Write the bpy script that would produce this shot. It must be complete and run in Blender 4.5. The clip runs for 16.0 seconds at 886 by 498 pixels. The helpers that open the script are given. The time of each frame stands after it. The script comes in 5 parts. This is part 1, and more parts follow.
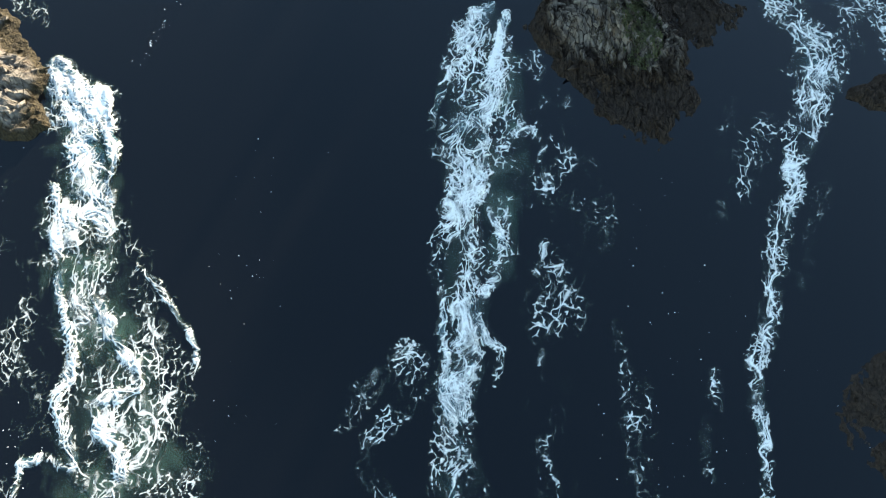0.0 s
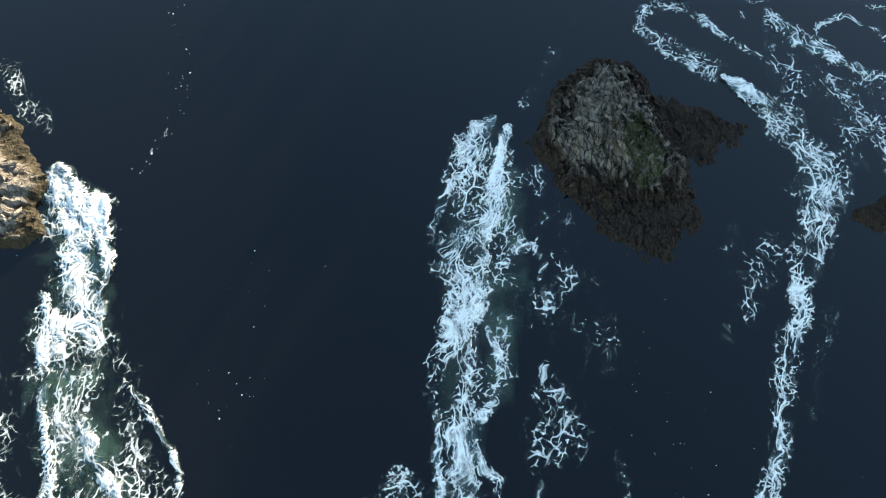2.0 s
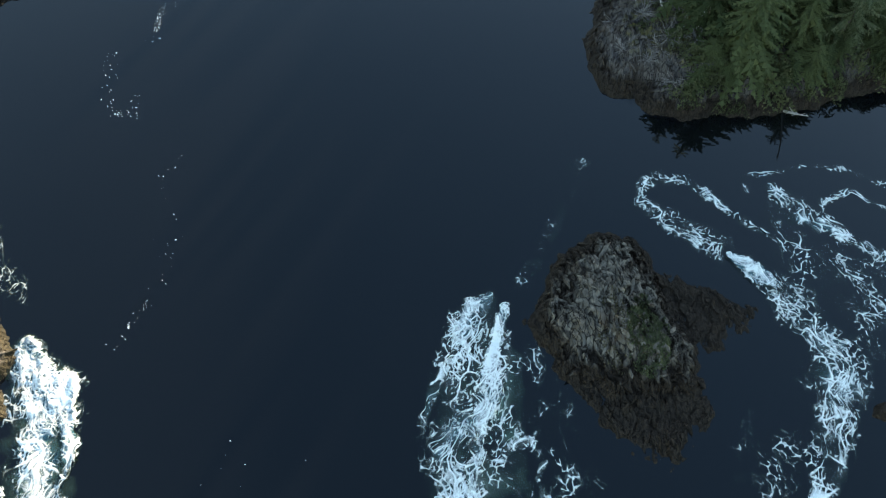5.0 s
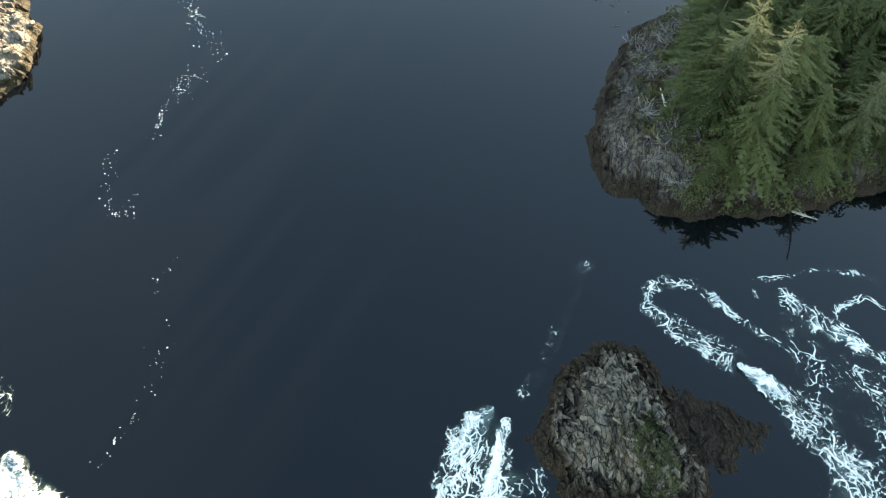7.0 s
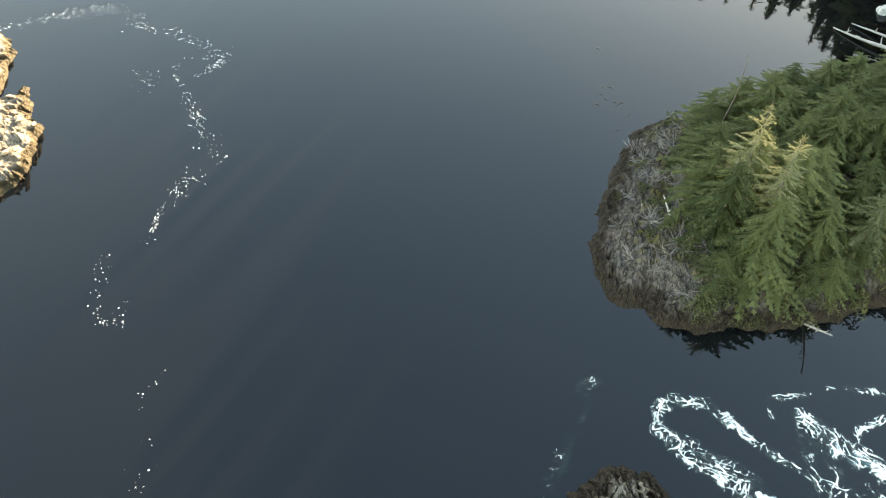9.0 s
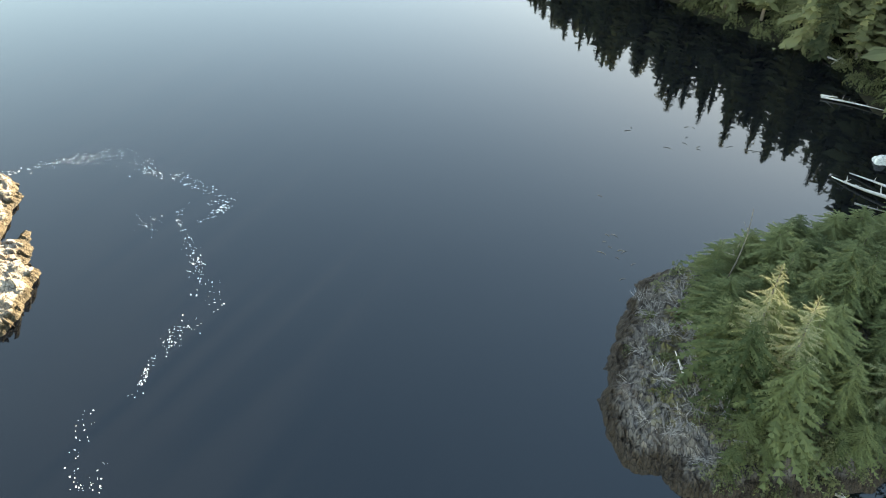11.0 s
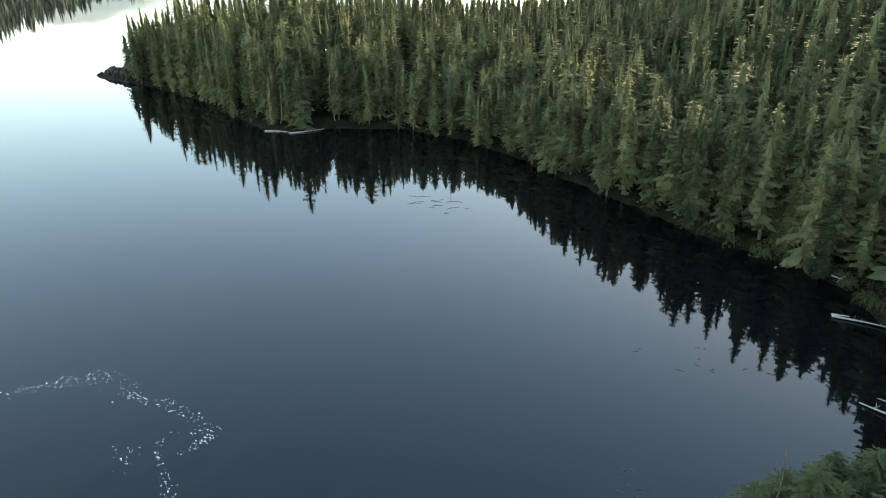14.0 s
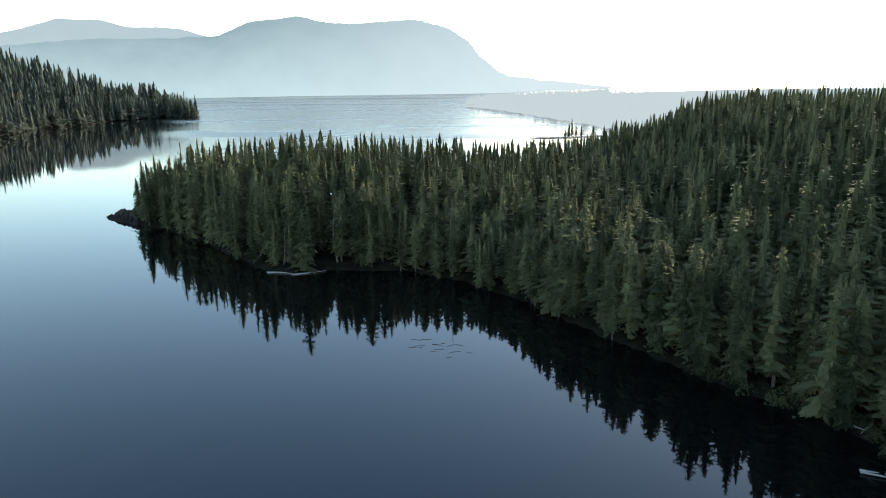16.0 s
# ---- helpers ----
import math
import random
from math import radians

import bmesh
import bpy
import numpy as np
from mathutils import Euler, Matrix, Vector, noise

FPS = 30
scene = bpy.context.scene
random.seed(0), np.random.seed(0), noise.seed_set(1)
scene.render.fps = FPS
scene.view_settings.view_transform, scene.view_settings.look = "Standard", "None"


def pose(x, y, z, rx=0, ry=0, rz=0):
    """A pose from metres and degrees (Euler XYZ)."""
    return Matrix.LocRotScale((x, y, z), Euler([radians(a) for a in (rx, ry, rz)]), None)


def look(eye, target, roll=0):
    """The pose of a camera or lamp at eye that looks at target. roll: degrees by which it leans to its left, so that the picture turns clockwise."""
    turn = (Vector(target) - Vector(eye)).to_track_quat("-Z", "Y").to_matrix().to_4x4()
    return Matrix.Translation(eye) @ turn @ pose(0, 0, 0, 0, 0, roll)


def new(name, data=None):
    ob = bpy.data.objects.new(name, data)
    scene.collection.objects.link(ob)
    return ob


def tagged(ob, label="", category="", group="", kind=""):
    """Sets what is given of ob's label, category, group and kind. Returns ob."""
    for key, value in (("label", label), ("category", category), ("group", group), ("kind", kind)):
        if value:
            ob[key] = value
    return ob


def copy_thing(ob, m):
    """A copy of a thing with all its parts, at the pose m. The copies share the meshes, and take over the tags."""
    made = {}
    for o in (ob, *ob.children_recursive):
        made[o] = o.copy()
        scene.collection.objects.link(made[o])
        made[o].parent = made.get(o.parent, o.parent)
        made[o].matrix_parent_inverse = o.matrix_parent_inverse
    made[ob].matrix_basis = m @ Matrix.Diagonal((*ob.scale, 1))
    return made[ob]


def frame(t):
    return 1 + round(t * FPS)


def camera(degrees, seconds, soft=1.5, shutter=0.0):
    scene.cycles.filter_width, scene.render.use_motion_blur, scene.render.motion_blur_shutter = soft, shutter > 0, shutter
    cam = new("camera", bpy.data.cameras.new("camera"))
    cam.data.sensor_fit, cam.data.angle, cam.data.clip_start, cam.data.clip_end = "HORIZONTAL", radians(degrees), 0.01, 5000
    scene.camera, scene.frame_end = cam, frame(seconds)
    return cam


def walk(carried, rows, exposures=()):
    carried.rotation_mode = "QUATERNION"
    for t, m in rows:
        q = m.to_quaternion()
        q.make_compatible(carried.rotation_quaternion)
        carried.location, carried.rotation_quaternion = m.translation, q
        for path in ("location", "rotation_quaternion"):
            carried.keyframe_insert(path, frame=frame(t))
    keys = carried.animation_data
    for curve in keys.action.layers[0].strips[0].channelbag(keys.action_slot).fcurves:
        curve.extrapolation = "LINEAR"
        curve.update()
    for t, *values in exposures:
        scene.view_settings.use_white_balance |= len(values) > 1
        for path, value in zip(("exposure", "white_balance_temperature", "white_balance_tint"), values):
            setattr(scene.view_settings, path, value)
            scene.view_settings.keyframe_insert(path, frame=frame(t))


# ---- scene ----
cam = camera(64.6, 16.0, soft=1.0)
PATH = [
    (0, (-0.015, 5.949, 49.74), (-0.047, 6.49, 47.815), -2.7),
    (0.5, (0.088, 6.896, 49.788), (0.052, 7.482, 47.876), -2.5),
    (1, (0.182, 7.914, 49.806), (0.143, 8.542, 47.908), -2.3),
    (1.5, (0.267, 9.021, 49.811), (0.225, 9.692, 47.927), -2.2),
    (2, (0.333, 10.182, 49.835), (0.287, 10.894, 47.966), -2.0),
    (2.5, (0.423, 11.425, 49.882), (0.373, 12.178, 48.03), -1.9),
    (3, (0.524, 12.714, 49.867), (0.472, 13.507, 48.032), -1.7),
    (3.5, (0.55, 14.092, 49.802), (0.498, 14.923, 47.984), -1.3),
    (4, (0.46, 15.442, 49.758), (0.412, 16.312, 47.957), -0.8),
    (4.5, (0.375, 16.662, 49.793), (0.329, 17.571, 48.012), -0.4),
    (7, (1.024, 22.509, 50.731), (0.941, 23.582, 49.045), -1.5),
    (7.5, (1.051, 23.468, 50.795), (0.963, 24.574, 49.131), -1.5),
    (8, (1.1, 24.388, 50.797), (1.009, 25.527, 49.155), -1.4),
    (8.5, (1.114, 25.26, 50.836), (1.021, 26.434, 49.22), -1.3),
    (9, (1.008, 26.147, 50.896), (0.912, 27.393, 49.334), -1.2),
    (11.5, (0.64, 30.236, 51.216), (0.524, 31.793, 49.966), -0.7),
    (12, (0.625, 31.023, 51.207), (0.504, 32.637, 50.033), -0.7),
    (12.5, (0.778, 31.841, 51.187), (0.649, 33.511, 50.094), -1.0),
    (13, (0.834, 32.647, 51.152), (0.698, 34.367, 50.141), -1.0),
    (13.5, (0.756, 33.371, 51.117), (0.618, 35.14, 50.193), -0.9),
    (14, (0.752, 33.97, 51.02), (0.612, 35.782, 50.186), -0.9),
    (14.5, (0.781, 34.547, 50.914), (0.637, 36.399, 50.173), -0.7),
    (15, (0.906, 35.037, 50.854), (0.757, 36.923, 50.206), -0.7),
    (15.5, (0.95, 35.692, 51.007), (0.8, 37.607, 50.451), -0.8),
    (16, (0.776, 36.644, 51.125), (0.624, 38.584, 50.662), -0.8),
]
EXPOSURES = [
    (0.0, 2.28, 7400, 10), (3.5, 2.25, 7500, 9), (4.7, 2.25, 7400, 8), (7.0, 3.0, 8800, 9), (9.0, 3.65, 11200, 13),
    (11.5, 3.6, 8900, 11), (13.0, 3.5, 9000, 10), (14.5, 2.3, 7200, 10), (16.0, 1.8, 6500, 10),
]
walk(cam, [(t, look(eye, target, roll)) for t, eye, target, roll in PATH], EXPOSURES)

# ---------------------------------------------------------------- world and sun
SUN_AZ, SUN_EL = 27.0, 9.5          # degrees right of +y, degrees above the horizon
world = bpy.data.worlds.new("sky")
scene.world = world
world.use_nodes = True
wn = world.node_tree
sky = wn.nodes.new("ShaderNodeTexSky")
sky.sky_type = "NISHITA"
sky.sun_disc = False
sky.sun_elevation = radians(SUN_EL)
sky.sun_rotation = radians(SUN_AZ)
sky.air_density, sky.dust_density, sky.ozone_density = 1.0, 0.3, 1.6
bg = wn.nodes["Background"]
bg.inputs["Strength"].default_value = 0.15
wn.links.new(sky.outputs[0], bg.inputs["Color"])

sun_data = bpy.data.lights.new("sun", "SUN")
sun_data.energy, sun_data.angle, sun_data.color = 4.4, radians(0.6), (1.0, 0.89, 0.73)
sun = new("sun", sun_data)
s_dir = Vector((math.sin(radians(SUN_AZ)) * math.cos(radians(SUN_EL)), math.cos(radians(SUN_AZ)) * math.cos(radians(SUN_EL)), math.sin(radians(SUN_EL))))
sun.matrix_world = look(s_dir * 300, (0, 0, 0))


# ---------------------------------------------------------------- node helpers
class Mat:
    """A small builder for node materials."""

    def __init__(self, name):
        self.m = bpy.data.materials.new(name)
        self.m.use_nodes = True
        self.t = self.m.node_tree
        self.b = self.t.nodes["Principled BSDF"]
        self.out = self.t.nodes["Material Output"]

    def node(self, kind, **inputs):
        n = self.t.nodes.new(kind)
        for k, v in inputs.items():
            self.put(n.inputs[k.replace("_", " ")], v)
        return n

    def put(self, socket, v):
        if isinstance(v, bpy.types.NodeSocket):
            self.t.links.new(v, socket)
        else:
            socket.default_value = v

    def math(self, op, a, b=0.0, c=0.0, clamp=False):
        n = self.t.nodes.new("ShaderNodeMath")
        n.operation, n.use_clamp = op, clamp
        for s, v in zip(n.inputs, (a, b, c)):
            self.put(s, v)
        return n.outputs[0]

    def ramp(self, v, lo, hi, a=0.0, b=1.0, smooth=True):
        n = self.t.nodes.new("ShaderNodeMapRange")
        n.interpolation_type = "SMOOTHSTEP" if smooth else "LINEAR"
        for k, x in (("Value", v), ("From Min", lo), ("From Max", hi), ("To Min", a), ("To Max", b)):
            self.put(n.inputs[k], x)
        return n.outputs[0]

    def mix(self, f, a, b):
        n = self.t.nodes.new("ShaderNodeMix")
        n.data_type = "RGBA"
        self.put(n.inputs[0], f)
        for s, v in ((n.inputs[6], a), (n.inputs[7], b)):
            self.put(s, v if isinstance(v, bpy.types.NodeSocket) else (*v, 1.0))
        return n.outputs[2]

    def vec(self, op, a, b):
        n = self.t.nodes.new("ShaderNodeVectorMath")
        n.operation = op
        self.put(n.inputs[0], a)
        self.put(n.inputs[1], b)
        return n.outputs[0]

    def place(self):
        return self.t.nodes.new("ShaderNodeNewGeometry").outputs["Position"]

    def noise(self, scale, detail=4.0, rough=0.55, at=None, color=False):
        n = self.t.nodes.new("ShaderNodeTexNoise")
        n.inputs["Scale"].default_value, n.inputs["Detail"].default_value, n.inputs["Roughness"].default_value = scale, detail, rough
        self.t.links.new(at or self.place(), n.inputs["Vector"])
        return n.outputs["Color" if color else "Fac"]

    def bump(self, h, strength, dist, under=None):
        n = self.t.nodes.new("ShaderNodeBump")
        n.inputs["Strength"].default_value, n.inputs["Distance"].default_value = strength, dist
        self.t.links.new(h, n.inputs["Height"])
        if under:
            self.t.links.new(under, n.inputs["Normal"])
        return n.outputs[0]

    def done(self, color, rough=0.8, normal=None, **more):
        b = self.b
        self.put(b.inputs["Base Color"], color if isinstance(color, bpy.types.NodeSocket) else (*color, 1.0))
        self.put(b.inputs["Roughness"], rough)
        if normal:
            self.put(b.inputs["Normal"], normal)
        for k, v in more.items():
            self.put(b.inputs[k.replace("_", " ")], v)
        return self.m


def make_water():
    k = Mat("river_water")
    p = k.place()
    big = k.noise(0.05, 3, 0.5)
    col = k.mix(k.ramp(big, 0.35, 0.7), (0.0023, 0.0029, 0.0040), (0.0031, 0.0036, 0.0045))
    wide = k.vec("MULTIPLY", p, (1.0, 0.6, 1.0))
    h1 = k.noise(0.35, 3, 0.5, wide)
    h2 = k.noise(2.2, 2, 0.5)
    n = k.bump(h1, 0.06, 0.10)
    n = k.bump(h2, 0.05, 0.02, n)
    z = k.t.nodes.new("ShaderNodeSeparateXYZ")
    k.t.links.new(p, z.inputs[0])
    wind = k.ramp(k.noise(0.004, 3, 0.5, k.vec("MULTIPLY", p, (0.35, 2.2, 1.0))), 0.50, 0.62)
    rough = k.math("ADD", 0.03, k.math("MULTIPLY", k.math("MULTIPLY", k.ramp(z.outputs[1], 230, 620), k.ramp(k.math("ADD", z.outputs[0], k.math("MULTIPLY", z.outputs[1], 0.47)), -30, 60)), k.math("ADD", 0.12, k.math("MULTIPLY", wind, 0.16))))
    return k.done(col, rough, n, IOR=1.41, Specular_Tint=(0.71, 0.88, 1.0, 1.0))


def make_foam():
    """White water: foam threads over pale aerated water, both given by the foam attribute."""
    k = Mat("white_water")
    att = k.t.nodes.new("ShaderNodeAttribute")
    att.attribute_name = "foam"
    sep = k.t.nodes.new("ShaderNodeSeparateColor")
    k.t.links.new(att.outputs["Color"], sep.inputs[0])
    foam, milk, dens = sep.outputs[0], sep.outputs[1], sep.outputs[2]
    n2 = k.noise(5.0, 4, 0.65)
    n3 = k.noise(14.0, 3, 0.65)
    th = k.math("MULTIPLY", foam, k.ramp(n3, 0.32, 0.58, 0.82, 1.1), clamp=True)
    th = k.math("MULTIPLY", th, k.ramp(n2, 0.30, 0.55, 0.85, 1.06), clamp=True)
    thin = k.mix(k.ramp(dens, 0.6, 1.2), (0.056, 0.112, 0.086), (0.10, 0.27, 0.32))
    col = k.mix(k.ramp(th, 0.04, 0.6), thin, (0.78, 0.82, 0.80))
    nb = k.bump(n3, 0.12, 0.03, k.bump(n2, 0.12, 0.06))
    return k.done(col, k.ramp(th, 0, 1, 0.15, 0.7), nb, Alpha=k.math("MAXIMUM", th, milk, clamp=True))


def make_rock(name, low, mid, high, weed=0.9, moss=None, strike=0.6, pieces=False, kelp=((0.006, 0.0046, 0.0036), (0.040, 0.029, 0.021))):
    """Fractured shore rock with a dark weed-covered tide zone, lichen and, on some, moss."""
    k = Mat(name)
    p = k.place()
    z = k.t.nodes.new("ShaderNodeSeparateXYZ")
    k.t.links.new(p, z.inputs[0])
    rot = k.t.nodes.new("ShaderNodeVectorRotate")
    rot.rotation_type = "Z_AXIS"
    rot.inputs["Angle"].default_value = strike
    k.t.links.new(p, rot.inputs["Vector"])
    at = k.vec("MULTIPLY", rot.outputs[0], (2.4, 0.95, 1.0))
    n1 = k.noise(0.9, 5, 0.6, at)
    n2 = k.noise(4.0, 5, 0.65, at)
    big = k.noise(0.35, 3)
    vor = k.t.nodes.new("ShaderNodeTexVoronoi")
    vor.feature = "DISTANCE_TO_EDGE"
    vor.inputs["Scale"].default_value = 1.1
    k.t.links.new(k.vec("ADD", at, k.vec("MULTIPLY", k.noise(1.5, 3, 0.6, at, True), (0.6, 0.6, 0.6))), vor.inputs["Vector"])
    tone = k.t.nodes.new("ShaderNodeTexVoronoi")
    tone.inputs["Scale"].default_value = 1.1
    k.t.links.new(vor.inputs["Vector"].links[0].from_socket, tone.inputs["Vector"])
    cell = k.t.nodes.new("ShaderNodeSeparateColor")
    k.t.links.new(tone.outputs["Color"], cell.inputs[0])
    crack = k.ramp(vor.outputs["Distance"], 0.0, 0.07)
    stone = k.mix(k.math("ADD", k.math("MULTIPLY", k.ramp(n1, 0.35, 0.68), 0.5), k.math("MULTIPLY", cell.outputs[0], 0.5)), mid, high)
    stone = k.mix(k.ramp(n2, 0.60, 0.78, 0, 0.25), stone, tuple(min(1, c * 1.55) for c in high))
    stone = k.mix(k.ramp(n2, 0.44, 0.28, 0, 0.4), stone, low)
    stone = k.mix(k.math("MULTIPLY", k.math("SUBTRACT", 1.0, crack), k.ramp(big, 0.4, 0.6, 0.45, 0.95)), stone, low)
    stone = k.mix(k.ramp(k.noise(0.55, 4, 0.6), 0.5, 0.68, 0, 0.4), stone, tuple(c * t for c, t in zip(mid, (1.05, 0.72, 0.48))))
    if moss:
        f = k.math("MULTIPLY", k.ramp(z.outputs[2], moss[1], moss[1] + 0.7), k.ramp(k.noise(0.8, 5, 0.65), 0.42, 0.62))
        stone = k.mix(k.math("MULTIPLY", f, 0.85), stone, k.mix(n2, moss[0], tuple(c * 1.7 for c in moss[0])))
    if pieces:
        rnd = k.t.nodes.new("ShaderNodeObjectInfo").outputs["Random"]
        stone = k.mix(k.ramp(rnd, 0.3, 1.0, 0.0, 0.55), stone, tuple(min(1.0, c * 1.15) for c in high))
    edge = k.math("ADD", z.outputs[2], k.math("MULTIPLY", k.math("SUBTRACT", big, 0.5), 1.6))
    tide = k.ramp(edge, weed * 0.6, weed * 1.1)
    wet = k.mix(k.ramp(n2, 0.3, 0.7), *kelp)
    col = k.mix(tide, wet, stone)
    nb = k.bump(n2, 0.9, 0.12, k.bump(crack, 0.8, 0.15, k.bump(n1, 0.8, 0.35)))
    return k.done(col, k.ramp(tide, 0, 1, 0.6, 0.9), nb, Specular_IOR_Level=0.14)


def make_soil():
    k = Mat("forest_floor")
    n = k.noise(0.25, 5, 0.6)
    n2 = k.noise(2.0, 5, 0.65)
    col = k.mix(k.ramp(n, 0.35, 0.65), (0.010, 0.010, 0.006), (0.024, 0.020, 0.013))
    col = k.mix(k.ramp(n2, 0.5, 0.75), col, (0.022, 0.034, 0.014))
    return k.done(col, 0.95, k.bump(n2, 1.0, 0.3), Specular_IOR_Level=0.08)


def make_leaf(name, dark, light, spread=0.5, grown=False):
    k = Mat(name)
    r = k.t.nodes.new("ShaderNodeObjectInfo").outputs["Random"]
    if grown:
        att = k.t.nodes.new("ShaderNodeAttribute")
        att.attribute_name = "tone"
        r = k.math("ADD", att.outputs["Fac"], k.math("MULTIPLY", r, 0.15))
    isl = k.t.nodes.new("ShaderNodeNewGeometry").outputs["Random Per Island"]
    n = k.ramp(k.noise(0.22, 3), 0.3, 0.7)
    f = k.math("ADD", k.math("MULTIPLY", r, 0.55), k.math("ADD", k.math("MULTIPLY", isl, spread), k.math("MULTIPLY", n, 0.30)))
    col = k.mix(k.ramp(f, 0.2, 1.0, smooth=False), dark, light)
    m = k.done(col, 0.9, None, Specular_IOR_Level=0.12)
    tr = k.node("ShaderNodeBsdfTranslucent")
    k.t.links.new(k.mix(0.5, col, light), tr.inputs["Color"])
    mx = k.t.nodes.new("ShaderNodeMixShader")
    mx.inputs[0].default_value = 0.5
    k.t.links.new(k.b.outputs[0], mx.inputs[1])
    k.t.links.new(tr.outputs[0], mx.inputs[2])
    k.t.links.new(mx.outputs[0], k.out.inputs["Surface"])
    return m


def make_wood(name, a, b):
    k = Mat(name)
    at = k.vec("MULTIPLY", k.t.nodes.new("ShaderNodeTexCoord").outputs["Object"], (6.0, 6.0, 1.2))
    n = k.noise(1.5, 5, 0.65, at)
    return k.done(k.mix(k.ramp(n, 0.3, 0.7), a, b), 0.85, k.bump(n, 0.7, 0.04))


def make_hazed_glow(name, low, high, strength):
    """Distance: hills far behind everything, with haze painted into a glowing colour."""
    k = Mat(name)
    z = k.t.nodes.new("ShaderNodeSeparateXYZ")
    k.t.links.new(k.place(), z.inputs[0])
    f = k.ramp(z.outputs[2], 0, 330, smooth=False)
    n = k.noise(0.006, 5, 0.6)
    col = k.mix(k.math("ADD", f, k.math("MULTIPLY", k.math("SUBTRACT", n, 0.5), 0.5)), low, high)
    # the painted haze grows paler towards +x, the sun's side
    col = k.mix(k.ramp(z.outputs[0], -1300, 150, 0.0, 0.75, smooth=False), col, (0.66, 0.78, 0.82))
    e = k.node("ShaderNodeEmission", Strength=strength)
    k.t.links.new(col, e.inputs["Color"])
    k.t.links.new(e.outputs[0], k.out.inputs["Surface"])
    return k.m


WATER = make_water()
FOAM = make_foam()
ROCK_MID = make_rock("dark_islet_rock", (0.010, 0.009, 0.008), (0.060, 0.051, 0.041), (0.225, 0.203, 0.172), 1.45, ((0.052, 0.056, 0.026), 2.7), -0.22)
ROCK_SUN = make_rock("pale_shore_rock", (0.050, 0.045, 0.038), (0.100, 0.095, 0.087), (0.240, 0.225, 0.200), 1.0, None, -0.5, False, ((0.010, 0.008, 0.005), (0.060, 0.048, 0.026)))
ROCK_HEAD = make_rock("headland_rock", (0.013, 0.011, 0.010), (0.046, 0.040, 0.037), (0.130, 0.117, 0.108), 1.5, ((0.075, 0.065, 0.022), 2.2), 0.2)
STONE_MID = make_rock("islet_slab", (0.010, 0.009, 0.008), (0.060, 0.051, 0.041), (0.225, 0.203, 0.172), 1.45, ((0.052, 0.056, 0.026), 2.9), -0.22, True)
STONE_SUN = make_rock("pale_slab", (0.050, 0.045, 0.038), (0.100, 0.095, 0.087), (0.240, 0.225, 0.200), 1.0, None, -0.5, True, ((0.010, 0.008, 0.005), (0.060, 0.048, 0.026)))
STONE_HEAD = make_rock("headland_slab", (0.013, 0.011, 0.010), (0.042, 0.037, 0.034), (0.110, 0.099, 0.092), 1.5, None, 0.2, True)
ROCK_PALE = make_rock("pale_boulder", (0.30, 0.29, 0.28), (0.50, 0.49, 0.47), (0.72, 0.71, 0.69), 0.12)
# weed zone raised over most of the spit to paint its backlit dark
ROCK_SPIT = make_rock("backlit_spit_rock", (0.010, 0.009, 0.008), (0.040, 0.036, 0.032), (0.110, 0.100, 0.090), 2.4)
SOIL = make_soil()
NEEDLE = make_leaf("conifer_needles", (0.036, 0.055, 0.026), (0.140, 0.160, 0.072))
# lit copy of the headland needles: sunlight painted in as paler yellow-green
NEEDLE_SUNLIT = make_leaf("sunlit_conifer_needles", (0.070, 0.092, 0.046), (0.260, 0.262, 0.150))
NEEDLE_FAR = make_leaf("forest_needles", (0.022, 0.034, 0.020), (0.235, 0.240, 0.125), 0.3)
# forest needles again, with distance haze painted in: paler and greyer darks
NEEDLE_HAZED = make_leaf("hazed_forest_needles", (0.045, 0.064, 0.056), (0.170, 0.190, 0.150), 0.3, True)
NEEDLE_WOOD = make_leaf("inner_forest_needles", (0.022, 0.034, 0.020), (0.235, 0.240, 0.125), 0.3, True)
SHRUB = make_leaf("shrub_leaves", (0.042, 0.052, 0.026), (0.130, 0.140, 0.072))
BARK = make_wood("conifer_bark", (0.05, 0.040, 0.032), (0.14, 0.12, 0.10))
DEADWOOD = make_wood("bleached_driftwood", (0.22, 0.20, 0.18), (0.48, 0.45, 0.42))
TWIG = make_wood("bare_grey_twigs", (0.095, 0.086, 0.080), (0.24, 0.22, 0.21))
# distance haze painted as pale glow; these hills are no light source
FAR_A = make_hazed_glow("hazy_near_mountain", (0.50, 0.66, 0.71), (0.26, 0.37, 0.42), 0.33)
FAR_E = make_hazed_glow("hazy_low_land", (0.62, 0.68, 0.68), (0.30, 0.36, 0.37), 0.26)
FAR_C = make_hazed_glow("hazy_near_hillside", (0.42, 0.54, 0.56), (0.17, 0.25, 0.25), 0.33)
FAR_B = make_hazed_glow("hazy_far_mountain", (0.60, 0.72, 0.76), (0.44, 0.55, 0.60), 0.32)


